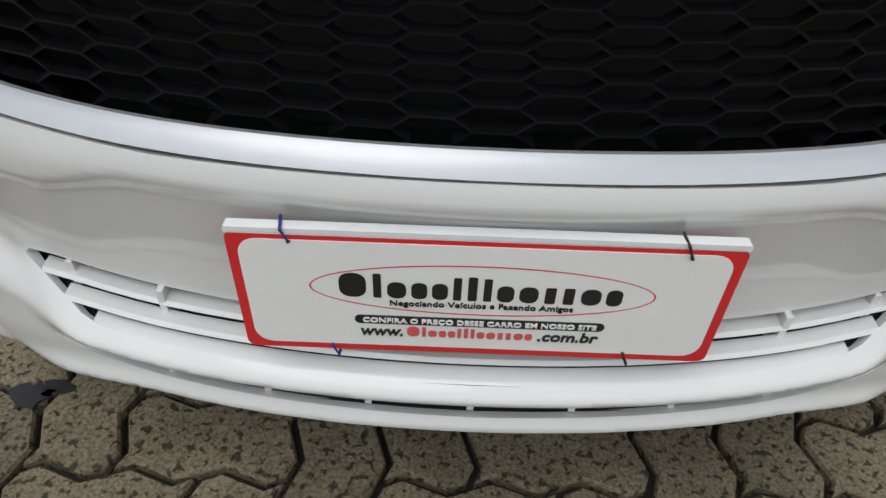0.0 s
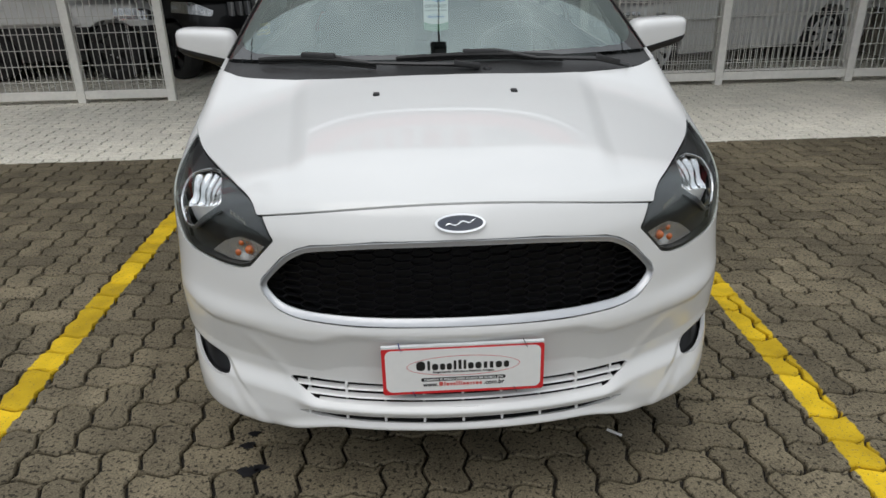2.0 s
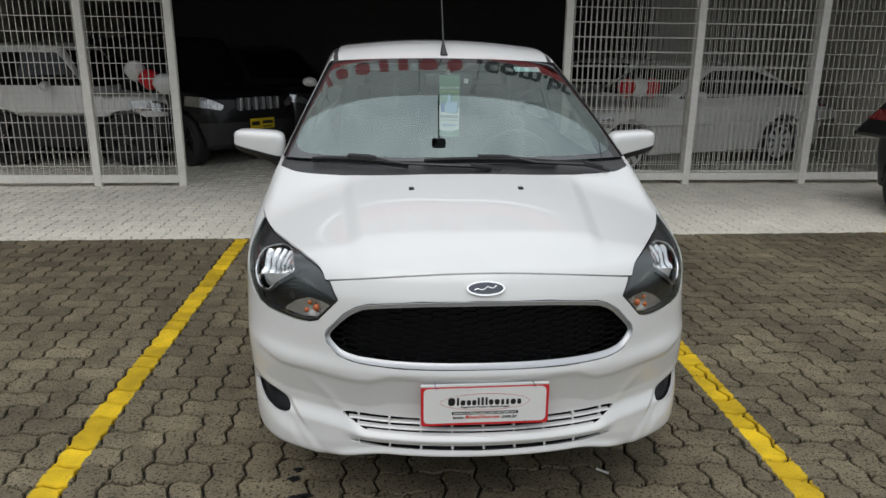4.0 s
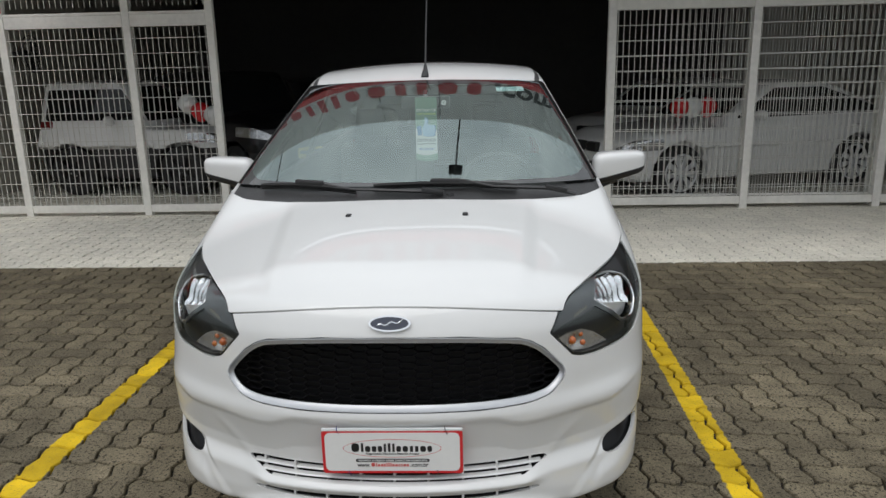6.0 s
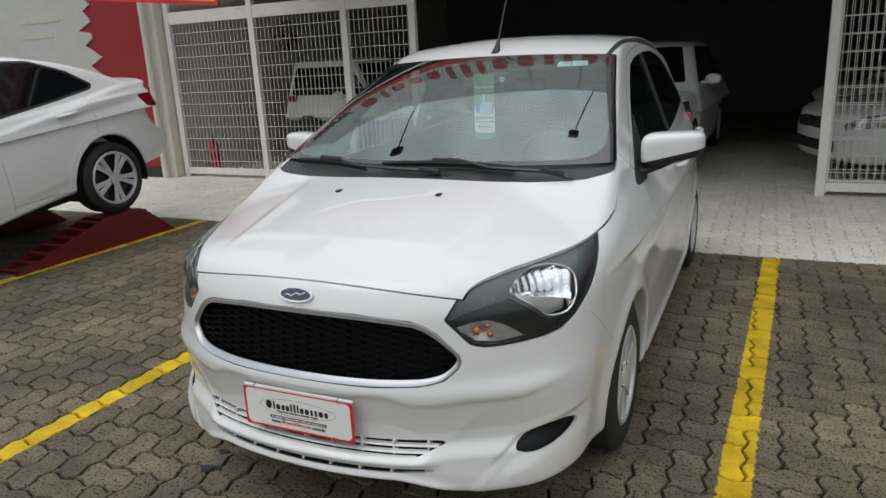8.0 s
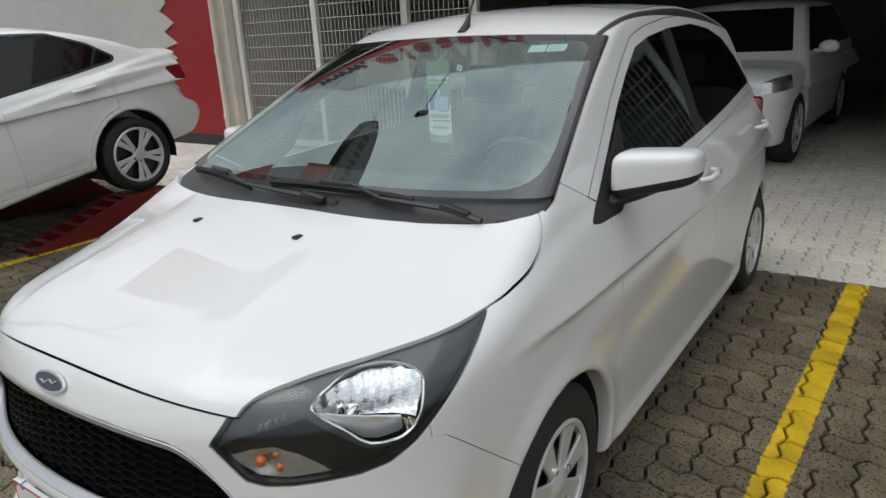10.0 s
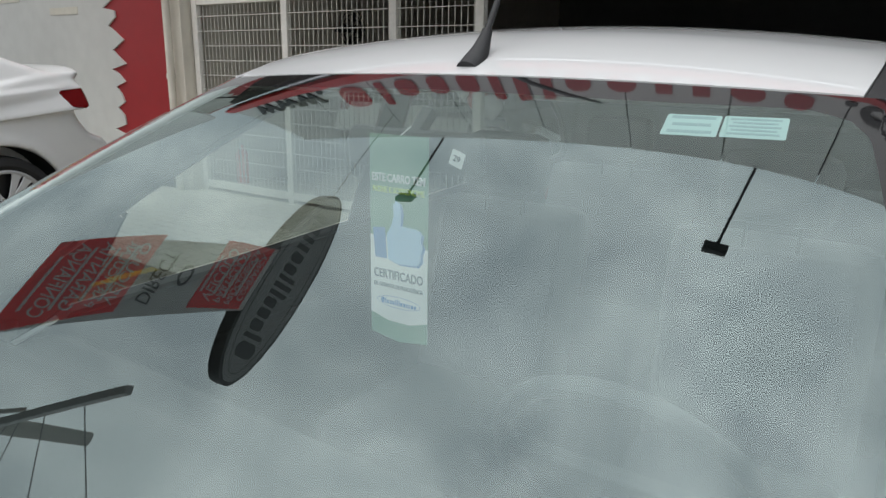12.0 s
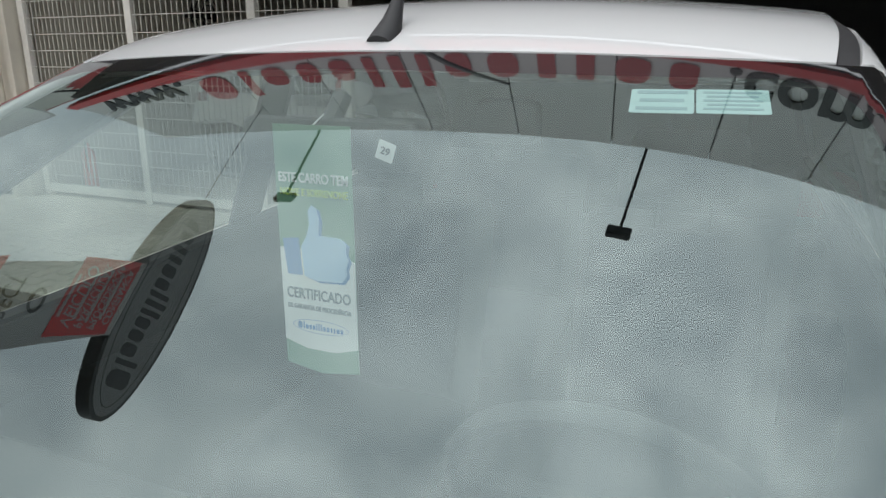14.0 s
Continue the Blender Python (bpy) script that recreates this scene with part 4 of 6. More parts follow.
part("steering_wheel", bm, CABIN_GREY, CAR, smooth=45)
bm = box(bmesh.new(), -.11, .13, 1.585, 1.61, 1.36, 1.42, .012)
tube(bm, [(.01, 1.60, 1.41), (.01, 1.635, 1.442)], .012, 8)
part("rear_view_mirror", bm, CABIN_GREY, CAR, smooth=45)
for side in (1, -1):
    bm = box(bmesh.new(), side * .12, side * .50, 1.72, 1.88, 1.462, 1.474, .004)
    part("sun_visor", bm, HEADLINER, CAR)
# small numbered label on the back of the mirror
tag = part("number_label", plate(bmesh.new(), rounded(.022, .022, .002), .0006, pose(.100, 1.574, 1.387, 90, 0, 0) @ pose(0, 0, 0, 0, 0, -18)), SIGN_WHITE, CAR)
words("label_figures", "29", .012, pose(.100, 1.5725, 1.387, 90) @ pose(0, 0, 0, 0, 0, -18), INK, tag)

# card hanging from the mirror
CARD_GREEN = material("card green", (.16, .30, .20), .5, 0, .3, .05, 60)
CARD_BLUE = material("card blue", (.12, .26, .52), .5, 0, .3, .05, 60)
CARD_TEXT = material("card grey print", (.16, .19, .21), .5)
CARD_PALE = material("card pale blue", (.42, .60, .80), .5, 0, .3, .05, 60)
card = thing("hanging_card", "green and white warranty card hanging from the cabin mirror", "card")
cm = pose(.014, 1.556, 1.265, 90)
part("green_card", plate(bmesh.new(), [(-.052, -.150), (.0, -.158), (.052, -.150), (.052, .150), (-.052, .150)], .001, cm), CARD_GREEN, card)
part("white_band", plate(bmesh.new(), [(-.052, -.118), (-.02, -.127), (.02, -.127), (.052, -.118), (.052, -.008), (.02, .002), (-.02, .002), (-.052, .002)], .0005, cm @ Matrix.Translation((0, 0, .001))), SIGN_WHITE, card)
up = lambda x, y, l=.0018: cm @ Matrix.Translation((x, y, l))
words("card_heading", "ESTE CARRO TEM", .016, up(0, .088), SIGN_WHITE, card, .094, .0002)
words("card_subheading", "NOME E SOBRENOME", .012, up(0, .071), material("card lime", (.45, .60, .12), .5), card, .092, .0001)
words("card_title", "CERTIFICADO", .019, up(0, -.055), CARD_TEXT, card, .090, .0003)
words("card_line", "DE GARANTIA DE PROCEDÊNCIA", .0085, up(0, -.072), CARD_TEXT, card, .090, .0001)
name_blocks("card_name_shape", up(0, -.096), .066, .009, CARD_BLUE, card)
part("card_name_oval", ring(bmesh.new(), .040, .009, .0006, up(0, -.096)), CARD_BLUE, card)
THUMB = [(-.021, .006), (-.013, .018), (-.008, .034), (-.009, .050), (-.004, .057), (.003, .053), (.006, .040), (.004, .021), (.034, .020), (.042, .013), (.040, .003), (.044, -.006), (.040, -.016), (.041, -.025), (.034, -.034), (.0, -.036), (-.018, -.031)]
part("card_emblem_cuff", plate(bmesh.new(), [(-.047, .013), (-.024, .016), (-.021, -.031), (-.042, -.031)], .0006, up(0, 0, .0016)), CARD_BLUE, card)
part("card_emblem_shade", plate(bmesh.new(), [(x + .004, y - .002) for x, y in THUMB], .0005, up(0, 0, .0014)), CARD_BLUE, card)
part("card_emblem", plate(bmesh.new(), THUMB, .0008, up(0, 0, .0016)), CARD_PALE, card)
bm = bmesh.new()
tube(bm, [(.014, 1.556, 1.412), (.014, 1.585, 1.425)], .001, 5)
part("card_thread", bm, SIGN_WHITE, card)

# stickers inside the top of the windscreen
STICKER = material("pale sticker", (.50, .66, .66), .5, 0, 0, .05, 80)
STICKER_INK = material("sticker print", (.30, .42, .46), .5)
for x0, x1, rows in ((.360, .423, 3), (.424, .494, 5)):
    st = thing("windscreen_sticker", "pale blue service sticker inside the windscreen", "sticker", group="windscreen stickers")
    base = on_screen((x0 + x1) / 2 - .006, 1.451, -.007)
    sm = Matrix.Translation(base) @ pose(0, 0, 0, 25, 0, 6)
    part("paper", plate(bmesh.new(), rounded(x1 - x0, .050, .003), .0005, sm), STICKER, st)
    for k in range(rows):
        part("print_bar", plate(bmesh.new(), rounded((x1 - x0) * (.8 - .1 * (k % 2)), .030 / rows / 1.6, .0005), .0003, sm @ Matrix.Translation((0, -.016 + .034 * k / (rows - 1), .0006))), STICKER_INK, st)


# ---------- ground, paving, lines ----------
def paving_material(name, col, dirt, lines, island, spread=.20, pit=.24):
    """Concrete pavers: grain, pits, blotches, a tone for each stone; yellow bay lines where given."""
    m = bpy.data.materials.new(name)
    m.use_nodes = True
    nt = m.node_tree
    L = nt.links.new
    b = nt.nodes["Principled BSDF"]
    b.inputs["Roughness"].default_value = 0.85
    b.inputs["Specular IOR Level"].default_value = 0.3
    geo = nt.nodes.new("ShaderNodeNewGeometry")

    def noise_(scale, detail, lo, hi, a, c):
        n = nt.nodes.new("ShaderNodeTexNoise")
        n.inputs["Scale"].default_value, n.inputs["Detail"].default_value = scale, detail
        L(geo.outputs["Position"], n.inputs["Vector"])
        r = nt.nodes.new("ShaderNodeMapRange")
        for i, v in enumerate((lo, hi, a, c)):
            r.inputs[1 + i].default_value = v
        L(n.outputs[0], r.inputs[0])
        return r.outputs[0], n

    def math_(op, a, c, d=None):
        n = nt.nodes.new("ShaderNodeMath")
        n.operation = op
        for i, v in enumerate((a, c, d)):
            if v is None:
                continue
            if isinstance(v, (int, float)):
                n.inputs[i].default_value = v
            else:
                L(v, n.inputs[i])
        return n.outputs[0]

    grain, grain_node = noise_(190, 3, .35, .65, .62, 1.25)
    pits, _ = noise_(80, 3, .37, .45, pit, 1.0)
    blotch, _ = noise_(1.3, 4, .3, .7, 1 - dirt, 1 + dirt)
    blotch2, _ = noise_(7, 5, .3, .7, 1 - dirt * .8, 1 + dirt * .8)
    if island:
        rnd = geo.outputs["Random Per Island"]
    else:
        info = nt.nodes.new("ShaderNodeObjectInfo")
        rnd = info.outputs["Random"]
    tone = nt.nodes.new("ShaderNodeMapRange")
    tone.inputs[3].default_value, tone.inputs[4].default_value = 1 - spread, 1 + spread
    L(rnd, tone.inputs[0])
    v = math_("MULTIPLY", math_("MULTIPLY", grain, pits), math_("MULTIPLY", math_("MULTIPLY", blotch, blotch2), tone.outputs[0]))
    hsv = nt.nodes.new("ShaderNodeHueSaturation")
    hsv.inputs["Color"].default_value = (*col, 1)
    L(v, hsv.inputs["Value"])
    colour = hsv.outputs[0]
    if lines:
        sep = nt.nodes.new("ShaderNodeSeparateXYZ")
        L(geo.outputs["Position"], sep.inputs[0])
        x, y = sep.outputs[0], sep.outputs[1]
        near = None
        for a, slope in lines:
            d = math_("ABSOLUTE", math_("SUBTRACT", math_("SUBTRACT", x, a), math_("MULTIPLY", y, slope)), 0)
            near = d if near is None else math_("MINIMUM", near, d)
        wob, _ = noise_(30, 3, .3, .7, -.006, .006)
        r = nt.nodes.new("ShaderNodeMapRange")
        for i, q in enumerate((.053, .059, 1, 0)):
            r.inputs[1 + i].default_value = q
        L(math_("ADD", near, wob), r.inputs[0])
        worn, _ = noise_(120, 4, .30, .40, .25, 1.0)
        end = math_("LESS_THAN", y, 3.735)
        mask = math_("MULTIPLY", math_("MULTIPLY", r.outputs[0], worn), end)
        mx = nt.nodes.new("ShaderNodeMixRGB")
        L(mask, mx.inputs[0])
        L(colour, mx.inputs[1])
        yel = nt.nodes.new("ShaderNodeHueSaturation")
        yel.inputs["Color"].default_value = (.60, .40, .012, 1)
        L(math_("MULTIPLY", blotch2, tone.outputs[0]), yel.inputs["Value"])
        L(yel.outputs[0], mx.inputs[2])
        colour = mx.outputs[0]
        # whitewash beyond the bays, thin in places
        wash = nt.nodes.new("ShaderNodeMapRange")
        for i, q in enumerate((3.742, 3.758, 0, 1)):
            wash.inputs[1 + i].default_value = q
        L(math_("ADD", y, math_("MULTIPLY", wob, 1.2)), wash.inputs[0])
        thin, _ = noise_(38, 6, .32, .46, .60, 1.0)
        wx = nt.nodes.new("ShaderNodeMixRGB")
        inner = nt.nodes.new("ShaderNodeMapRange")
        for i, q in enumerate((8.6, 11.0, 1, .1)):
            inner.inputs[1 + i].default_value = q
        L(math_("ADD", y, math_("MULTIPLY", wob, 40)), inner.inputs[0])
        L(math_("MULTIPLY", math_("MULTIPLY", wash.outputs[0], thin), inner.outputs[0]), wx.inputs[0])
        L(colour, wx.inputs[1])
        lime = nt.nodes.new("ShaderNodeHueSaturation")
        lime.inputs["Color"].default_value = (.80, .765, .67, 1)
        soft = nt.nodes.new("ShaderNodeMapRange")
        for i, q in enumerate((.4, 1.6, .78, 1.12)):
            soft.inputs[1 + i].default_value = q
        L(math_("MULTIPLY", blotch, tone.outputs[0]), soft.inputs[0])
        L(soft.outputs[0], lime.inputs["Value"])
        L(lime.outputs[0], wx.inputs[2])
        colour = wx.outputs[0]
    L(colour, b.inputs["Base Color"])
    bp = nt.nodes.new("ShaderNodeBump")
    bp.inputs["Strength"].default_value, bp.inputs["Distance"].default_value = 0.7, 0.0025
    L(math_("ADD", grain_node.outputs[0], math_("MULTIPLY", pits, 1.2)), bp.inputs["Height"])
    L(bp.outputs[0], b.inputs["Normal"])
    return m


LINES = ((1.207, .037), (-1.53, .0), (-4.05, .01), (4.20, .0))
GREY_COL = (.158, .132, .087)
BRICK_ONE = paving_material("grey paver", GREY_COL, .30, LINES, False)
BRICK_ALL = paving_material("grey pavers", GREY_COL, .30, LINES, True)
SAND = material("joint sand", (.022, .019, .015), .95, 0, 0, .3, 40, .003, 120)
ASPHALT = material("asphalt", (.05, .05, .048), .9, 0, 0, .3, 30, .004, 90)
tagged(part("ground", slab(-150, 150, -150, 150, -.30, -.024), ASPHALT), "dark asphalt street round the paved lot", "ground", kind="structure")
WASH_BED = material("whitewashed joint sand", (.34, .32, .27), .95, 0, 0, .5, 14, .003, 120)
U = .124
AMP = .011


def stone_outline(cells, inset):
    """Outline of a two-cell stone with S-shaped sides, shrunk by inset."""
    horizontal = cells == "h"
    w, h = (2, 1) if horizontal else (1, 2)
    corners = [(0, 0), (w, 0), (w, h), (0, h)]
    pts = []
    for (ax_, ay), (bx, by) in zip(corners, corners[1:] + corners[:1]):
        n = int(abs(bx - ax_) + abs(by - ay))
        dx, dy = (bx - ax_) / n, (by - ay) / n
        for k in range(n):
            for s in (0, .25, .75):
                px, py = ax_ + dx * (k + s), ay + dy * (k + s)
                along = px if dx else py
                off = AMP / U * math.sin(2 * math.pi * along)
                pts.append((px + (off if dy else 0), py + (off if dx else 0), dy, -dx))
    out = []
    cnt = len(pts)
    for i, (px, py, nx, ny) in enumerate(pts):
        qx, qy = pts[i - 1][2], pts[i - 1][3]
        sx, sy = (nx + qx, ny + qy) if (i % 3 == 0 and (nx, ny) != (qx, qy)) else (nx, ny)
        out.append((px * U - sx * inset, py * U - sy * inset))
    return out


STONES = {}
for c in "hv":
    hi, lo = stone_outline(c, .0092), stone_outline(c, .0054)
    n = len(hi)
    sv = [(x, y, 0) for x, y in hi] + [(x, y, -.006) for x, y in lo] + [(x, y, -.030) for x, y in lo]
    sf = [tuple(range(n))] + [(k + n, (k + 1) % n + n, (k + 1) % n, k) for k in range(n)] + [(k + 2 * n, (k + 1) % n + 2 * n, (k + 1) % n + n, k + n) for k in range(n)]
    STONES[c] = (np.array(sv), sf)


def laid(x0, x1, y0, y1):
    """Herringbone: cell corner and kind for each stone in a stretch."""
    for i in range(int(x0 / U), int(x1 / U)):
        for j in range(int(y0 / U), int(y1 / U)):
            k = (i - j) % 4
            if k == 0:
                yield i * U + .02, j * U + .027, "h"
            elif k == 3:
                yield i * U + .02, j * U + .027, "v"


def pave(name, label, stretch, mat_one, mat_all, pick, rise):
    base = tagged(part(name, slab(stretch[0], stretch[1], stretch[2], stretch[3], -.06, -.022), SAND), label, "paving", kind="structure")
    verts, faces = [], []
    total = 0
    shared = {}
    singles = []
    for x, y, c in laid(*stretch):
        h = random.uniform(-rise, rise)
        if pick and pick(x, y) and len(singles) < 298:
            singles.append((x, y, h, c))
            continue
        v, f = STONES[c]
        tx, ty = random.uniform(-1, 1) * rise * 6, random.uniform(-1, 1) * rise * 6
        p = v + (x, y, h)
        p[:, 2] += (v[:, 0] - U) * tx + (v[:, 1] - U) * ty
        verts.append(p)
        faces += [tuple(q + total for q in face) for face in f]
        total += len(v)
    me = bpy.data.meshes.new("pavers")
    me.from_pydata(np.concatenate(verts).tolist(), [], faces)
    me.materials.append(mat_all)
    ob = new("pavers", me)
    ob.parent = base
    tagged(ob, kind="stuff")
    for x, y, h, c in singles:
        if c not in shared:
            shared[c] = bpy.data.meshes.new("paver")
            shared[c].from_pydata(STONES[c][0].tolist(), [], STONES[c][1])
            shared[c].materials.append(mat_one)
        o = new("paver", shared[c])
        o.parent = base
        o.matrix_basis = pose(x, y, h, random.uniform(-.4, .4), random.uniform(-.4, .4))


def build_paving():
    structure("pavement_bed", slab(-9, 9, 3.757, 9.6, -.021, -.0075), WASH_BED, "whitewash-filled joints of the pavers before the showroom", "paving")
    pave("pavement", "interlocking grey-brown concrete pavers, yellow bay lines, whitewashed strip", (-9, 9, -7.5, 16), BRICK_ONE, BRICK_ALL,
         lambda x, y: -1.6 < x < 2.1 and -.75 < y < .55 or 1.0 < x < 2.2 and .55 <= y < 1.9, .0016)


# ---------- showroom ----------
PLASTER = material("beige plaster", (.56, .53, .45), .8, 0, 0, .10, 8, .002, 60)
# these two near-black base colours carry the shade of the unlit showroom interior
PLASTER_SHADED = material("plaster in shade tone", (.10, .10, .10), .85, 0, 0, .15, 6)
CEIL_SHADED = material("ceiling in shade tone", (.11, .11, .105), .9, 0, 0, .15, 6)
RED_WALL = material("red wall paint", (.29, .008, .010), .5, 0, .1, .10, 5, .001, 80)
WHITE_WALL = material("white wall paint", (.52, .52, .49), .7, 0, 0, .08, 5, .001, 80)
CREAM = material("stained cream wall paint", (.66, .62, .54), .7, 0, 0, .16, 3, .001, 80)
STEEL = material("white gate steel", (.82, .80, .75), .5, .0, .2, .10, 25, .0008, 120)
BAR_STEEL = material("dull white bar steel", (.66, .65, .61), .55, .0, .1, .15, 25)
BASE_DARK = material("dark wall base", (.03, .03, .03), .7, 0, 0, .2, 20)


def structure(name, bm, mat_, label, category):
    return tagged(part(name, bm, mat_), label, category, kind="structure")


structure("wall_west", slab(-6.95, -6.62, 6.31, 16, 0, 4.6), PLASTER, "beige plastered side wall inside the showroom", "wall")
# east wall is out of view; its pale cream is there to bounce light inwards
structure("wall_east", slab(6.35, 6.65, 6.1, 16, 0, 4.6), CREAM, "unseen showroom side wall, cream to bounce light inside", "wall")
# back wall, ceilings and lintel use the shade-darkened colours
structure("wall_north", slab(-6.75, 6.65, 16, 16.3, 0, 4.6), PLASTER_SHADED, "back wall of the showroom, colour darkened for deep shade", "wall")
structure("ceiling", slab(-6.75, 6.65, 5.9, 16.3, 4.6, 4.8), CEIL_SHADED, "showroom ceiling, colour darkened for the shade inside", "ceiling")
structure("ceiling_canopy", slab(-4.5, 8.2, 3.87, 5.94, 3.28, 3.39), CEIL_SHADED, "underside of the entrance canopy, colour darkened for its shade", "ceiling")
structure("wall_lintel", slab(-6.75, 6.65, 5.95, 6.12, 3.44, 4.8), PLASTER_SHADED, "wall above the entrance, colour darkened for shade", "wall")
structure("trim_column", slab(-6.84, -6.63, 6.00, 6.30, 0, 4.6, .01), CREAM, "cream painted column with stains beside the gate", "column")
structure("trim_column", slab(6.30, 6.75, 5.95, 6.25, 0, 4.6, .01), CREAM, "cream painted column with stains beside the gate", "column")
structure("wall_red", slab(-16, -6.86, 5.98, 6.2, .0, 5.2), RED_WALL, "red painted street wall with a dark base", "wall")
structure("wall_red_east", slab(6.77, 14, 5.72, 5.95, .0, 5.2), RED_WALL, "red painted street wall", "wall")
structure("baseboard", slab(-16, -6.86, 5.95, 5.98, 0, .16, .005), BASE_DARK, "dark painted base of the red wall", "baseboard")
# white torn-edge panel on the red wall
random.seed(4)
edge = []
zz_ = .2
while zz_ < 5.0:
    edge.append((-8.06 + random.uniform(-.08, .08), zz_))
    zz_ += random.uniform(.06, .16)
    edge.append((-7.80 + random.uniform(-.10, .08), zz_))
    zz_ += random.uniform(.05, .12)
    edge.append((-7.92 + random.uniform(-.06, .06), zz_))
    zz_ += random.uniform(.04, .10)
panel = structure("wall_panel", plate(bmesh.new(), [(-15.9, .2)] + edge + [(-15.9, 5.0)], .02, Matrix(((1, 0, 0, 0), (0, 0, -1, 5.978), (0, 1, 0, 0), (0, 0, 0, 1)))), WHITE_WALL, "white painted wall graphic with a torn zigzag edge", "wall")
for x0, x1, z in ((-9.4, -8.5, 2.32), (-9.4, -8.7, 2.10), (-11.5, -10.2, 2.3)):
    part("faded_bar", slab(x0, x1, 5.952, 5.957, z, z + .09), PLASTER, panel)
bm = bmesh.new()
tube(bm, [(-6.77, 5.92, .0), (-6.77, 5.92, 4.5)], .045, 12)
pipe = part("drain_pipe", bm, CREAM, smooth=50)
tagged(pipe, "cream painted drain pipe beside the red wall", "pipe")
for z in (.45, 1.35, 2.5):
    bm = bmesh.new()
    lathe(bm, [(.046, -.03), (.054, -.03), (.054, .03), (.046, .03)], 14, Matrix.Translation((-6.77, 5.92, z)))
    part("pipe_collar", bm, CREAM, pipe, smooth=40)

# ---------- steel gates ----------
bars = {}


def bar_mesh(kind, length):
    key = (kind, round(length, 3))
    if key not in bars:
        bm = slab(-.0026, .0026, -.005, .005, 0, length) if kind == "v" else slab(0, length, -.003, .003, -.0034, .0034)
        me = bpy.data.meshes.new("bar")
        bm.to_mesh(me)
        bm.free()
        me.materials.append(BAR_STEEL)
        bars[key] = me
    return bars[key]


def gate(label, posts, y, z0, z1, upper=0.0):
    g = thing("steel_gate", label, "gate", group="showroom gates")
    for x in posts:
        p = slab(x - .043, x + .043, y - .035, y + .035, 0.0, max(z1, upper), .005)
        part("post", p, STEEL, g)
    for a, b in zip(posts, posts[1:]):
        spans = [(z0, z1)] + ([(z1, upper)] if upper else [])
        for s0, s1 in spans:
            part("rail", slab(a + .044, b - .044, y - .03, y + .03, s0, s0 + (.09 if s0 < 1 else .03), .005), STEEL, g)
            part("rail", slab(a + .044, b - .044, y - .03, y + .03, s1 - (.13 if s1 < 3 else .085), s1 - .001, .005), STEEL, g)
            n = int((b - a - .09) / .063)
            for k in range(1, n + 1):
                o = new("bar", bar_mesh("v", s1 - s0 - .21))
                o.parent = g
                o.location = (a + (b - a) * k / (n + 1), y, s0 + .09)
            z = s0 + .09 + .10
            while z < s1 - .12:
                o = new("bar", bar_mesh("h", b - a - .088))
                o.parent = g
                o.location = (a + .044, y - .016, z)
                z += .163
    return g


gate("white steel gate with a close bar grid, standing shut", (-6.56, -5.08, -3.63, -2.68), 6.17, .04, 2.28, 3.2)
gate("white steel gate with a close bar grid, standing shut", (1.77, 3.32, 4.80, 6.24), 6.17, .05, 2.33, 3.2)
gate("white steel gate leaf slid behind the shut one", (1.80, 3.34, 4.82), 6.30, .06, 2.34)

# ---------- canopy sign and its lamps ----------
FASCIA = material("pale fascia panel", (.74, .74, .74), .45, 0, .2, .05, 10)
LETTER_RED = material("red lettering", (.45, .015, .03), .4, 0, .2, .05, 40)
fascia = thing("canopy_sign", "pale canopy sign with red and black lettering", "sign")
edge_x = lambda z: -4.55 + .40 * (z - 3.28)
front = Matrix(((1, 0, 0, 0), (0, 0, -1, 3.80), (0, 1, 0, 0), (0, 0, 0, 1)))
for k in range(18):
    x0, x1 = -4.08 + .672 * k, -3.408 + .672 * k
    lo, hi = (edge_x(3.53), edge_x(4.50)) if k == 0 else (x0 + .005, x0 + .005)
    part("fascia_panel", plate(bmesh.new(), [(lo, 3.53), (x1 - .005, 3.53), (x1 - .005, 4.50), (hi, 4.50)], .05, front), FASCIA, fascia)
part("fascia_backing", plate(bmesh.new(), [(edge_x(3.42) + .02, 3.42), (8.05, 3.42), (8.05, 4.48), (edge_x(4.48) + .02, 4.48)], .06, front @ Matrix.Translation((0, 0, -.061))), PLASTER_SHADED, fascia)
part("red_edge", plate(bmesh.new(), [(edge_x(3.40), 3.40), (8.08, 3.40), (8.08, 3.525), (edge_x(3.525), 3.525)], .065, front), RED, fascia)
fm = lambda x, z: Matrix(((1, 0, 0, x), (0, 0, -1, 3.742), (0, 1, 0, z), (0, 0, 0, 1)))
words("web_prefix", "www.", .48, fm(-3.70, 3.69), INK, fascia, .93, .01, .1, .006)
words("web_suffix", ".com.br", .48, fm(1.24, 3.71), INK, fascia, 1.36, .01, .1, .006)
name_blocks("name_shape", fm(-1.35, 3.75), 3.65, .35, LETTER_RED, fascia, .1)
for x in (-2.40, .205, 2.81):
    lampo = thing("sign_lamp", "small black floodlight on an arm over the sign", "lamp", group="sign lamps")
    bm = bmesh.new()
    tube(bm, [(x, 3.84, 4.49), (x - .005, 3.72, 4.525), (x - .04, 3.11, 4.59)], .011, 8)
    part("arm", bm, PLASTIC, lampo, smooth=60)
    part("floodlight", box(bmesh.new(), -.085, .085, -.045, .045, -.022, .022, .008, pose(x - .045, 3.08, 4.59, 20)), PLASTIC, lampo)
    part("lamp_glass", box(bmesh.new(), -.074, .074, -.035, .035, -.027, -.0225, .002, pose(x - .045, 3.08, 4.59, 20)), DARK_GLASS, lampo)

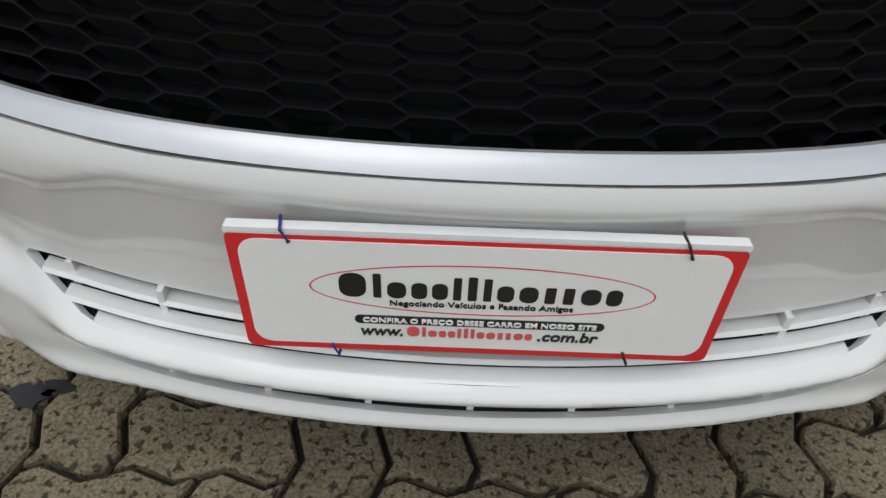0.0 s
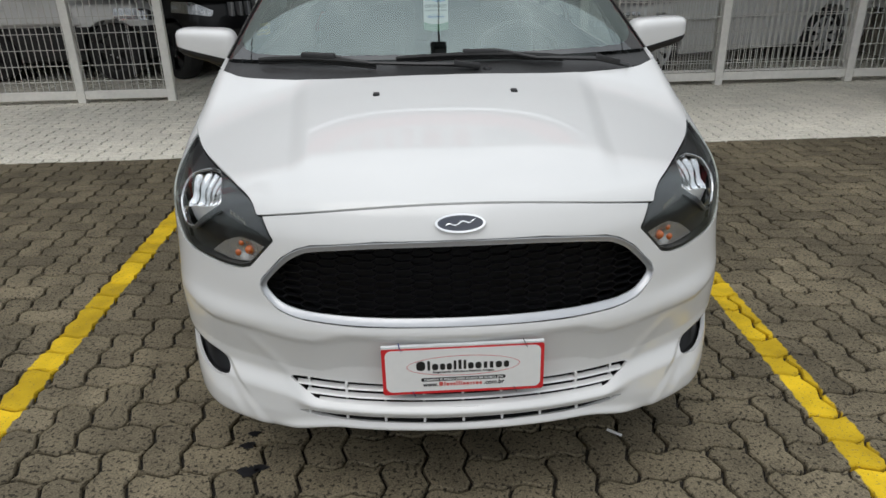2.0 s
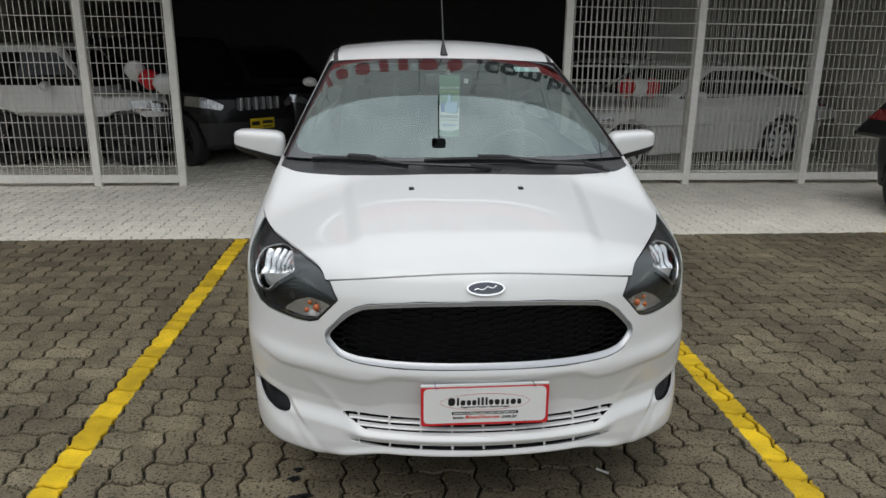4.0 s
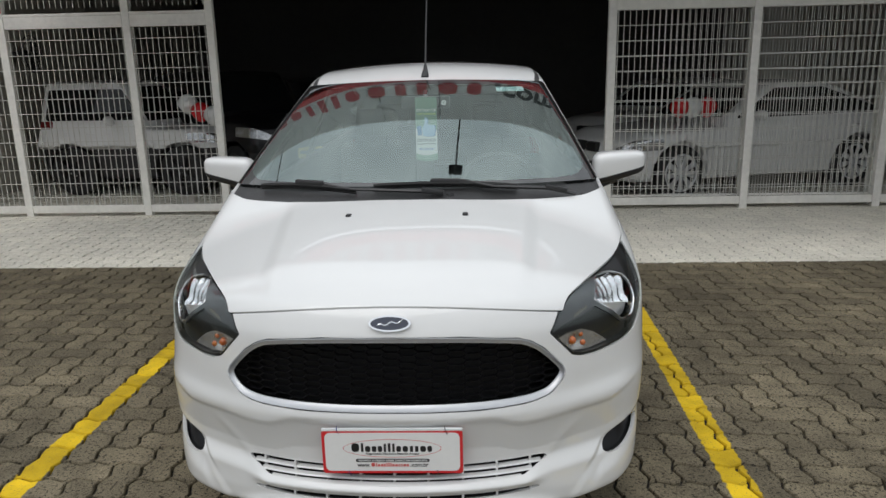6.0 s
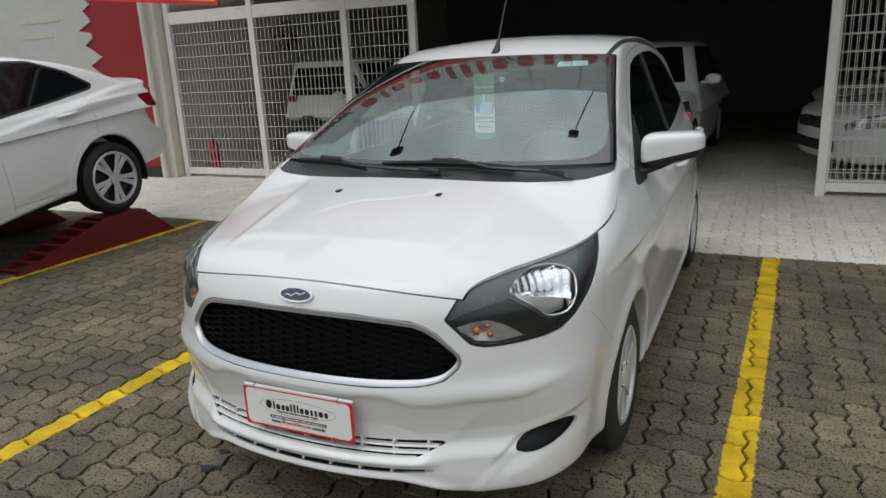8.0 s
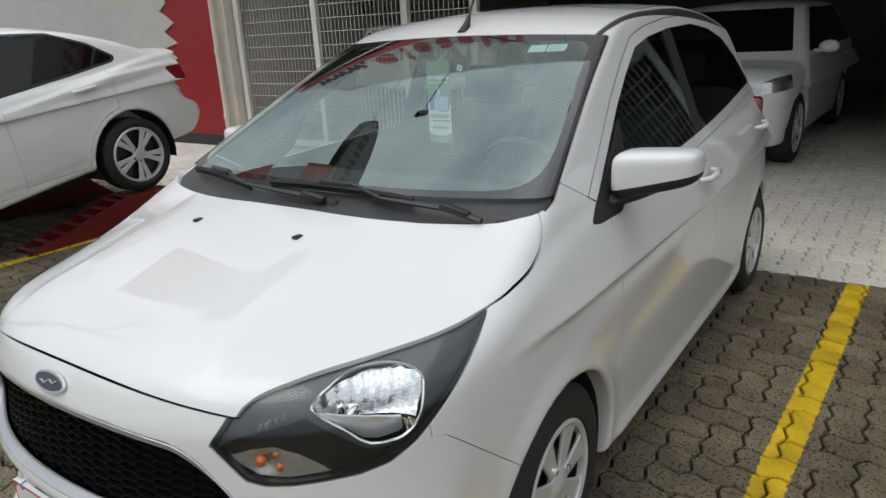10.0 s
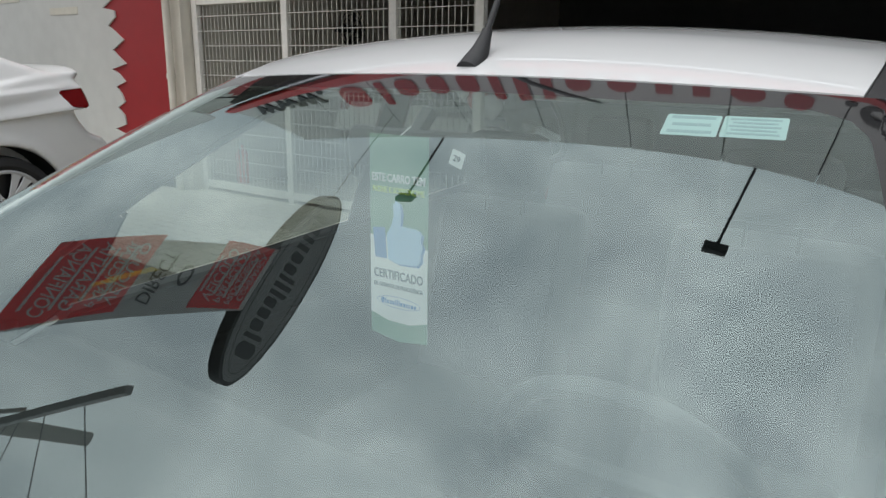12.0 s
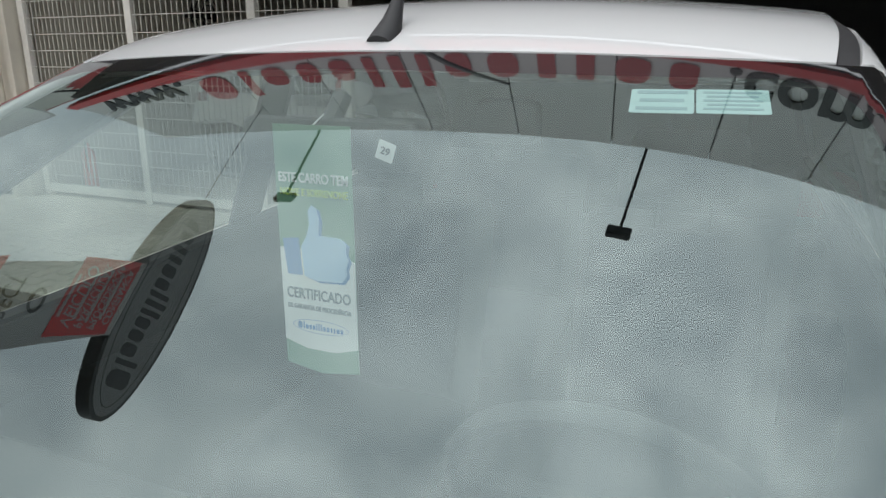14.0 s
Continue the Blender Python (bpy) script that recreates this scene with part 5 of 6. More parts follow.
# hanging oval sign and printed awning over the next bay
DARK_BOARD = material("dark sign board", (.03, .03, .03), .5, 0, .2, .1, 20)
PALE_BOARD = material("grey sign face", (.22, .22, .22), .45, 0, .3, .05, 20)
oval_sign = thing("oval_sign", "oval grey sign with a black rim and printed banner", "sign")
om = Matrix(((0, 0, 1, -2.76), (1, 0, 0, 1.955), (0, 1, 0, 4.07), (0, 0, 0, 1)))
part("rim", plate(bmesh.new(), oval(.80, .285, 48), .12, om), DARK_BOARD, oval_sign, smooth=30)
part("face", plate(bmesh.new(), oval(.77, .258, 48), .004, om @ Matrix.Translation((0, 0, .12))), PALE_BOARD, oval_sign)
part("face_line", ring(bmesh.new(), .715, .212, .008, om @ Matrix.Translation((0, 0, .126))), INK, oval_sign)
name_blocks("name_shape", om @ Matrix.Translation((0, 0, .126)), 1.22, .20, INK, oval_sign)
bm = bmesh.new()
tube(bm, [(-2.72, 2.72, 4.09), (-2.72, 3.745, 4.09)], .003, 6)
part("bracket", bm, DARK_BOARD, oval_sign, smooth=60)

PRINT_PALE = material("pale print", (.45, .45, .45), .6, 0, 0, .05, 20)
flag_m = lambda v, u: Vector((-2.625, 1.645 - .42 * u - .18 * u * u + (.49 + .06 * u) * v, 3.82 - 1.52 * u))


def flag_piece(nm, v0, v1, u0, u1, lift, mat_, parent):
    n = Vector((lift, 0, 0))
    bm = bmesh.new()
    lo = [bm.verts.new(flag_m(*p) + n) for p in ((v0, u0), (v1, u0), (v1, u1), (v0, u1))]
    hi = [bm.verts.new(w.co - Vector((.003, 0, 0))) for w in lo]
    bm.faces.new(lo)
    bm.faces.new(hi[::-1])
    for k in range(4):
        bm.faces.new((lo[k], lo[(k + 1) % 4], hi[(k + 1) % 4], hi[k]))
    return part(nm, bm, mat_, parent)


flag_piece("banner_cloth", 0, 1, 0, 1, 0, PRINT_PALE, oval_sign)
def flag_words(text, v, u, height, length, mat_):
    """A line of lettering along the banner's width, centred at v, u."""
    at_ = flag_m(v, u)
    words("banner_words", text, height, Matrix(((0, 0, 1, at_.x + .006), (1, 0, 0, at_.y), (0, 1, 0, at_.z), (0, 0, 0, 1))), mat_, oval_sign, length, .001, 0, .0004)


for u0, u1 in ((.03, .30), (.60, 1.0)):
    flag_piece("red_field", .01, .99, u0, u1, .003, RED, oval_sign)
for text, u, h, l in (("CONFIANÇA", .062, .075, .36), ("PROCEDÊNCIA", .118, .075, .42), ("PARTICULAR", .178, .085, .40), ("VEÍCULO", .240, .115, .38),
                      ("VEÍCULO", .655, .10, .40), ("PARTICULAR", .715, .08, .42), ("GARANTIA", .800, .12, .42), ("CONFIANÇA", .890, .13, .44)):
    flag_words(text, .50, u, h, l, PRINT_PALE)
for u, l in ((.090, .30), (.148, .34), (.208, .30), (.282, .26), (.685, .34), (.755, .32), (.845, .36), (.950, .30)):
    flag_piece("text_bar", .5 - l, .5 + l, u - .006, u + .006, .006, PRINT_PALE, oval_sign)
flag_words("DIRECT", .42, .520, .14, .34, INK)
part("logo_ring", ring(bmesh.new(), .075, .050, .020, Matrix(((0, 0, 1, -2.619), (1, 0, 0, flag_m(.45, .40).y), (0, 1, 0, flag_m(.45, .40).z), (0, 0, 0, 1)))), INK, oval_sign)
bm = bmesh.new()
tube(bm, [(-2.64, 1.62, 3.825), (-2.64, 2.16, 3.825)], .012, 8)
tube(bm, [(-2.66, 1.90, 3.825), (-2.70, 1.90, 3.92)], .010, 6)
part("banner_rod", bm, DARK_BOARD, oval_sign, smooth=60)

awning = thing("red_awning", "red awning edge with a yellow stripe and a torn white hem", "awning")
am = Matrix(((1, 0, 0, 0), (0, 0, -1, 3.76), (0, 1, 0, 0), (0, 0, 0, 1)))
part("valance", plate(bmesh.new(), [(-3.47, 2.075), (-5.9, 2.33), (-9.0, 2.62), (-9.0, 2.90), (-5.9, 2.60), (-3.47, 2.33)], .02, am), RED, awning)
part("signboard", plate(bmesh.new(), [(-3.47, 2.335), (-5.9, 2.605), (-9.0, 2.905), (-9.0, 3.5), (-4.75, 3.5), (-4.72, 2.9), (-3.47, 2.8)], .016, am), SIGN_WHITE, awning)
part("stripe", plate(bmesh.new(), [(-3.49, 2.115), (-5.9, 2.37), (-9.0, 2.66), (-9.0, 2.69), (-5.9, 2.395), (-3.49, 2.135)], .003, am @ Matrix.Translation((0, 0, .021))), material("yellow print", (.70, .48, .04), .5), awning)
bm = bmesh.new()
tube(bm, [(-4.45, 3.83, 2.85), (-4.45, 3.95, 3.30)], .014, 6)
part("hanger", bm, DARK_BOARD, awning, smooth=60)
bm = bmesh.new()
tube(bm, [(-8.8, 3.77, 3.2), (-8.8, 5.98, 3.6)], .014, 6)
part("hanger", bm, DARK_BOARD, awning, smooth=60)
POLE = material("weathered pole concrete", (.25, .24, .22), .8, 0, 0, .15, 12)
pole = thing("utility_pole", "concrete utility pole with a dark crossarm", "pole")
bm = bmesh.new()
tube(bm, [(-7.9, -.15, 0), (-7.75, -.08, 7.2)], [.16, .10], 12)
part("shaft", bm, POLE, pole, smooth=60)
part("crossarm", box(bmesh.new(), -1.35, 1.35, -.05, .05, -.06, .06, .008, pose(-6.75, .30, 5.6, 0, 0, 22.5)), DARK_BOARD, pole)
bm = bmesh.new()
tube(bm, [(-7.8, -.08, 5.0), (-7.1, .23, 5.55)], .03, 6)
part("brace", bm, POLE, pole)
for a, b in (((-6.3, .57, 5.68), (1.5, -4.5, 6.4)), ((-6.9, .31, 5.68), (.5, -6.5, 6.4)), ((-7.3, .13, 5.68), (-3.0, -9.0, 6.6)), ((-7.5, .05, 5.68), (-6.0, -12.0, 6.8))):
    bm = bmesh.new()
    A, B = Vector(a), Vector(b)
    tube(bm, [A.lerp(B, k / 12) - Vector((0, 0, .5 * math.sin(math.pi * k / 12))) for k in range(13)], .008, 5)
    part("wire", bm, DARK_BOARD, pole)

# oil spots and a scrap of paper on the paving
OIL = material("oil stain", (.012, .012, .014), .35, 0, 0, .3, 60)
random.seed(12)
for x, y, r in ((-.655, .262, .022), (-.648, .320, .018), (-.632, .140, .030), (-.600, .155, .020)):
    bm = bmesh.new()
    n = 22
    pts = [(x + r * (1 + .35 * math.sin(3 * a + x * 40) + random.uniform(-.2, .2)) * math.cos(a), y + r * .8 * (1 + random.uniform(-.25, .25)) * math.sin(a)) for a in [2 * math.pi * k / n for k in range(n)]]
    plate(bm, pts, .0012, Matrix.Translation((0, 0, .0022)))
    structure("trim_oil_stain", bm, OIL, "black oil spot on the pavers", "stain")
scrap = part("paper_scrap", plate(bmesh.new(), rounded(.050, .010, .002), .003, pose(.50, .238, .004, 0, 3, -38)), SIGN_WHITE, None)
tagged(scrap, "small white paper scrap lying on the pavers", "litter")


# ---------- white saloon with its tail up on ramps ----------
def saloon(label, m):
    car = thing("saloon_car", label, "car", m, "cars on show")
    axf, axr, wr = .87, 3.52, .32
    shoulder = curve(0, .74, 1.0, .82, 2.5, .890, 3.2, .960, 3.5, .985, 4.4, .990)
    section = curve(-.75, .78, -.60, .845, -.50, .876, -.25, .890, -.07, .880, -.012, .895, .006, .894, .05, .862, .2, .83)
    plan = curve(-.1, .16, .3, .06, .9, .01, 3.4, .0, 3.9, .025, 4.3, .09, 4.5, .16)
    deck = curve(-.1, .66, .15, .78, .5, .86, 1.2, .97, 2.0, 1.03, 3.3, 1.08, 3.95, 1.135, 4.28, 1.115, 4.34, 1.09, 4.5, 1.0)
    roof = curve(1.0, .93, 1.6, 1.26, 2.0, 1.44, 2.45, 1.498, 2.95, 1.495, 3.28, 1.440, 3.625, 1.337, 4.0, 1.171, 4.3, 1.05)
    tail = curve(.22, 3.95, .30, 4.24, .42, 4.38, .52, 4.425, .60, 4.40, .67, 4.30, .84, 4.23, 1.0, 4.25, 1.09, 4.33, 1.2, 4.33)

    def f(x, y, z):
        ax = np.sqrt(x * x + 1e-6)
        skirt = .020 * bump(z - .31 - .09 * (y - 3.0), 0, .05) * step(y, 1.2, 1.4) * step(y, 3.3, 3.1)
        flare = .014 * (bump(np.hypot(y - axr, z - wr), .40, .045) + bump(np.hypot(y - axf, z - wr), .40, .045))
        side = ax - (section(z - shoulder(y)) - plan(y) + skirt + flare)
        front = (.02 + .25 * ax ** 2 + .12 * ax ** 4 - y)
        back = (y - tail(z) + .13 * ax ** 2 + .16 * ax ** 6) * .9
        low = smax(smax(side, front, .10), z - deck(y) + .07 * (ax / .9) ** 4, .03)
        low = smax(smax(low, back, .045), .20 + .05 * (y - 1.4) * step(y, 1.2, 3.0) - z, .04)
        cab = smax((z - roof(y) + .12 * ax ** 2) * .85, ax - (.845 - .46 * (z - 1.0)), .05)
        cab = smax(smax(cab, .85 - z, .02), y - 4.18, .04)
        g = smin(low, cab, .02)
        for a in (axf, axr):
            g = smax(g, -np.maximum(np.hypot(y - a, z - wr) - .385, .58 - ax), .012)
        return g

    shape = tris(f, (-.98, -.10, .12), (.98, 4.52, 1.56), .0215)
    dlo = ((1.55, .985), (1.75, 1.18), (2.02, 1.355), (2.35, 1.415), (2.835, 1.424), (3.16, 1.385), (3.43, 1.265), (3.585, 1.145), (3.57, 1.125), (3.2, 1.085), (2.60, 1.035))
    glass, body_ = take(shape, lambda ax, x, y, z: np.maximum(outline(y, z, dlo), .45 - ax), .001)
    trim_, body_ = take(body_, lambda ax, x, y, z: np.maximum(outline(y, z, dlo) - .020, .45 - ax), .0005)
    lamp, body_ = take(body_, lambda ax, x, y, z: np.maximum.reduce([z - .982, .836 - z + .25 * (4.2 - y), 4.00 + .55 * (.975 - z) - y, .42 - ax]), .002)
    front_d, body_ = take(body_, lambda ax, x, y, z: np.maximum.reduce([1.45 - y, y - 2.56, .30 - z, z - 1.2, .5 - ax]), .002)
    rear_d, body_ = take(body_, lambda ax, x, y, z: np.maximum.reduce([2.56 - y, y - 3.47, .34 - z, .43 - np.hypot(y - axr, z - wr), z - 1.2, .5 - ax]), .002)
    screen, body_ = take(body_, lambda ax, x, y, z: np.maximum.reduce([1.02 - z, z - 1.42, ax - .60 + .25 * (z - 1.0), y - 2.1]), .002)
    rear_w, body_ = take(body_, lambda ax, x, y, z: np.maximum.reduce([1.16 - z, z - 1.40, ax - .58 + .25 * (z - 1.0), 3.2 - y]), .002)
    boot, body_ = take(body_, lambda ax, x, y, z: np.maximum.reduce([4.02 - y, ax - .60, .62 - z]), .002)
    sheet("body_shell", body_, PAINT_DIRTY, car, .01)
    sheet("boot_lid", boot, PAINT_DIRTY, car, .01)
    for s in (1, -1):
        sheet("front_door", side_of(front_d, s), PAINT_DIRTY, car, .012)
        sheet("rear_door", side_of(rear_d, s), PAINT_DIRTY, car, .012)
        piece = side_of(glass, s)
        a, b = cut(piece, piece[0][:, 1] - 2.50)
        post, b = cut(b, b[0][:, 1] - 2.60)
        b, q = cut(b, b[0][:, 1] - 3.10 + .25 * (b[0][:, 2] - 1.1))
        for pane_ in (a, b, q):
            sheet("side_window", tidy(pane_), DARK_GLASS, car, 0, -.004)
        sheet("pillar", tidy(post), PLASTIC, car)
        sheet("window_trim", side_of(trim_, s), PLASTIC, car, .006, .001, "black window trim")
        sheet("tail_lamp", side_of(lamp, s), TAIL_RED, car, .006, 0, "dark red tail lamp")
        for hy, hz in ((2.32, .865), (3.22, .945)):
            bm = bmesh.new()
            tube(bm, [(s * .865, hy - .11, hz), (s * .905, hy - .09, hz + .003), (s * .912, hy, hz + .006), (s * .905, hy + .08, hz + .01), (s * .865, hy + .10, hz + .012)], [.010, .014, .016, .014, .010], 8)
            part("door_handle", bm, PAINT_DIRTY, car, smooth=60)
        bm = bmesh.new()
        bmesh.ops.create_uvsphere(bm, u_segments=14, v_segments=8, radius=1, matrix=Matrix.LocRotScale((s * .99, 1.62, 1.03), None, (.11, .07, .07)))
        tube(bm, [(s * .83, 1.63, .98), (s * .94, 1.63, 1.0)], .022, 8)
        part("door_mirror", bm, PAINT_DIRTY, car, smooth=60)
        for a_ in (axf, axr):
            wheel(s * .885, a_, wr, s, car, wr, .232, 5, .215, RIM, True)
            bm = bmesh.new()
            n = 18
            rows = [[bm.verts.new((s * x, a_ + .381 * math.cos(t), wr + .381 * math.sin(t))) for x in (.56, .865)] for t in [math.pi * (k / n * 1.2 - .1) for k in range(n + 1)]]
            for A, B in zip(rows, rows[1:]):
                bm.faces.new((A[0], A[1], B[1], B[0]))
            part("arch_liner", bm, RUBBER, car, smooth=60)
    sheet("windscreen", screen, DARK_GLASS, car)
    part("grille", slab(-.42, .42, -.005, .10, .56, .66, .015), PLASTIC, car)
    part("air_intake", slab(-.52, .52, .0, .10, .26, .38, .02), PLASTIC, car)
    vx, vy, vz = shape[0].T
    for s in (1, -1):
        lamp_, _ = cut(shape, np.maximum.reduce([outline(np.abs(vx), vz, ((.45, .57), (.80, .60), (.86, .70), (.50, .68))), vy - .6, -s * vx]))
        sheet("headlight", tidy(lamp_), LAMP_MIX, car, 0, .004, "clear headlight")
    sheet("rear_window", rear_w, DARK_GLASS, car)
    bm = bmesh.new()
    plate(bm, [(2.72, 1.485), (2.86, 1.485), (2.85, 1.53), (2.82, 1.535)], .02, Matrix(((0, 0, 1, -.01), (1, 0, 0, 0), (0, 1, 0, 0), (0, 0, 0, 1))))
    part("roof_fin", bm, PLASTIC, car)
    part("underbody", slab(-.70, .70, .4, 4.0, .20, .30, .02), RUBBER, car)
    return car


# ---------- the other vehicles ----------
def vehicle(name, label, m, paint, L, W, H, belt, hood_y, hood_h, screen_y, roof_y, roof_end, tail_y, deck_h, wheel_r, axle_f, axle_r, sharp=.06, group="", grille="slim", spokes=5, dark_below=0.0, twin=False):
    """A car from its side profile: nose at y = 0 looking to -y. hood_y.. tail_y are stations along the car."""
    car = thing(name, label, "car", m, group)
    low = wheel_r * .72
    top_z = curve(-.2, hood_h - .16, .05, hood_h - .07, .25, hood_h, hood_y, belt - .02, screen_y + .3, belt, tail_y - .1, belt + (deck_h - belt) * .9, L + .2, deck_h)
    width_y = curve(-.1, W * .40, .35, W * .475, 1.0, W * .5, L - .8, W * .5, L + .1, W * .43)
    nose_p = curve(low - .1, .16, low + .08, .01, .5, .0, hood_h - .12, .04, hood_h, .22)
    rake_f = (roof_y - screen_y) / (H - belt)
    rake_r = (tail_y - roof_end) / (H - belt)

    def f(x, y, z):
        ax = np.sqrt(x * x + 1e-6)
        tuck = .05 * ((z - .62) / .42) ** 2
        side = ax - width_y(y) + tuck - .012 * bump(z, .72, .04)
        lower = smax(smax(side, nose_p(z) + .22 * ax ** 2 + .12 * ax ** 4 - y, sharp * 1.5), z - top_z(y) + .05 * (ax / W * 2) ** 3, sharp)
        lower = smax(smax(lower, y - L + .10 * ax ** 2 + .06 * step(z, .7, .3) + .11 * step(z, .62, deck_h - .03), sharp), low - z, .04)
        cab = smax((z - belt) - (y - screen_y - .22 * ax ** 2) / rake_f, (z - belt) - (tail_y - .10 * ax ** 2 - y) / max(rake_r, .05), .05) * .6
        cab = smax(cab, z - H + .10 * ax ** 2 + .035 * ((y - (roof_y + roof_end) / 2) / 1.2) ** 2, sharp)
        cab = smax(smax(cab, ax - W * .475 + .33 * (z - belt), .05), belt - .3 - z, .02)
        g = smin(lower, cab, .02)
        for a in (axle_f, axle_r):
            g = smax(g, -np.maximum(np.hypot(y - a, z - wheel_r) - wheel_r * 1.14, W * .33 - ax), .012)
        return g

    shape = tris(f, (-W / 2 - .08, -.12, low - .08), (W / 2 + .08, L + .12, H + .08), .032)
    x, y, z = shape[0].T
    mid = (roof_y + roof_end) / 2 + .05
    base_f, base_r = screen_y + .12, tail_y - .12
    boxy = grille == "slots"
    win = ((base_f + .16, belt + .035), (roof_y + .10, H - .10), (roof_end - .08, H - .10), (base_r - .10, belt + .075), (base_r - .14, belt + .045))
    if boxy:
        win = ((base_f + .02, belt + .07), (roof_y + .04, H - .13), (roof_end - .08, H - .13), (base_r - .02, belt + .10), (base_r - .05, belt + .07))
    glass, body_ = cut(shape, np.maximum(outline(y, z, win), W * .28 - np.abs(x)))
    gx, gy, gz = body_[0].T
    screen, body_ = cut(body_, np.maximum.reduce([belt + .05 - gz, gz - H + .095, np.abs(gx) - W * .40 + .30 * (gz - belt), gy - roof_y + .02]))
    gx, gy, gz = body_[0].T
    back, body_ = cut(body_, np.maximum.reduce([belt + .10 - gz, gz - H + .12, np.abs(gx) - W * .38 + .30 * (gz - belt), roof_end + .06 - gy]))
    # black side steps and the shade low on the body, painted as one band
    if dark_below:
        sills, body_ = cut(body_, body_[0][:, 2] - dark_below)
        sheet("dark_lower_body", tidy(sills), PLASTIC, car, .01, 0, "black lower body, side steps and low shade in one dark band")
    sheet("body", tidy(body_), paint, car, .01)
    for s in (1, -1):
        piece = side_of(tidy(glass), s)
        front, rr = cut(piece, piece[0][:, 1] - (L if boxy else mid) + .03)
        post, rear = cut(rr, rr[0][:, 1] - mid - .03)
        sheet("side_window", tidy(front), DARK_GLASS, car)
        if len(rear[2]):
            sheet("side_window", tidy(rear), DARK_GLASS, car)
        if len(post[2]):
            sheet("pillar", tidy(post), PLASTIC, car)
        # lamps
        vx, vy, vz = shape[0].T
        lamp, _ = cut(shape, np.maximum.reduce([outline(np.abs(vx), vz, ((W * .30, hood_h - .20), (W * .33, hood_h - .26), (W * .52, hood_h - .20), (W * .52, hood_h - .07), (W * .42, hood_h - .10))), vy - .55, -s * vx]))
        sheet("headlight", tidy(lamp), LAMP_MIX, car, .0, .004, "clear headlight")
        tl, _ = cut(shape, np.maximum.reduce([outline(np.abs(vx), vz, ((W * .30, deck_h - .20), (W * .40, deck_h - .23), (W * .55, deck_h - .19), (W * .55, deck_h - .10), (W * .36, deck_h - .11))), L - .32 - vy, -s * vx]))
        sheet("tail_lamp", tidy(tl), TAIL_RED, car, .0, .005, "dark red tail lamp")
        bm = bmesh.new()
        bmesh.ops.create_uvsphere(bm, u_segments=14, v_segments=8, radius=1, matrix=Matrix.LocRotScale((s * (W / 2 + .08), screen_y + .55, belt + .07), None, (.10, .06, .065)))
        tube(bm, [(s * (W / 2 - .08), screen_y + .56, belt + .02), (s * (W / 2 + .05), screen_y + .56, belt + .04)], .022, 8)
        part("door_mirror", bm, paint, car, smooth=60)
        for a in (axle_f, axle_r):
            wheel(s * (W / 2 - .02), a, wheel_r, s, car, wheel_r, wheel_r * .68, spokes, .21, PLASTIC if dark_below else RIM, twin)
        for hy in (mid - .18, mid + .78):
            if hy < base_r:
                bm = bmesh.new()
                tube(bm, [(s * (W / 2 - .035), hy - .09, belt - .11), (s * (W / 2 + .005), hy - .06, belt - .108), (s * (W / 2 + .005), hy + .06, belt - .104), (s * (W / 2 - .035), hy + .09, belt - .10)], .012, 6)
                part("door_handle", bm, paint, car, smooth=60)
    if len(screen[2]):
        sheet("windscreen", tidy(screen), DARK_GLASS, car)
    if len(back[2]):
        sheet("rear_window", tidy(back), DARK_GLASS, car)
    bm = bmesh.new()
    if grille == "slots":
        for k in range(6):
            xx = -.30 + .12 * k
            box(bm, xx - .022, xx + .022, -.035, .05, hood_h - .27, hood_h - .10, .008)
    else:
        for s in (1, -1):
            box(bm, s * .03, s * .27, -.03, .06, hood_h - .26, hood_h - .14, .02)
    part("grille", bm, SILVER if grille == "slots" else PLASTIC, car)
    part("air_intake", slab(-W * .26, W * .26, -.012, .06, low + .10, low + .22, .02), PLASTIC, car)
    part("underbody", slab(-W * .40, W * .40, .3, L - .3, low - .03, low + .08, .02), RUBBER, car)
    return car


SHOW = "cars on show"
turn = lambda x, y, deg, z=0: pose(x, y, z, 0, 0, deg)

# white saloon on a red ramp, beside the red wall
saloon("white saloon with its rear wheels on red steel ramps", pose(-4.95, -.664, -.10, 6.3))
RAMP = material("red ramp steel", (.15, .014, .014), .5, .2, 0, .25, 15, .001, 80)
for sx in (-4.17, -5.73):
    ramp_ = thing("wheel_ramp", "worn red steel wheel ramp", "ramp", group="wheel ramps")
    prof = [(1.70, .004), (2.58, .272), (3.02, .272), (3.36, .004)]
    for dx in (-.14, .12):
        bm = bmesh.new()
        plate(bm, prof, .02, Matrix(((0, 0, 1, sx + dx), (1, 0, 0, 0), (0, 1, 0, 0), (0, 0, 0, 1))))
        part("cheek", bm, RAMP, ramp_)
    for (a, za), (b, zb) in zip(prof, prof[1:]):
        n = 7
        for k in range(n):
            y_, z_ = a + (b - a) * (k + .5) / n, za + (zb - za) * (k + .5) / n
            part("tread", slab(sx - .12, sx + .12, y_ - .022, y_ + .022, max(z_ - .006, .001), z_ + .006), RAMP, ramp_)
# black sport utility in the next bay
vehicle("suv_car", "black sport utility vehicle parked nose-out by the gate", turn(5.50, .62, 0), BLACK_PAINT, 4.26, 1.80, 1.64, 1.05, 1.15, 1.00, 1.05, 1.75, 3.72, 4.22, 1.12, .345, .90, 3.55, .12, SHOW, "slim", 5, .0, True)
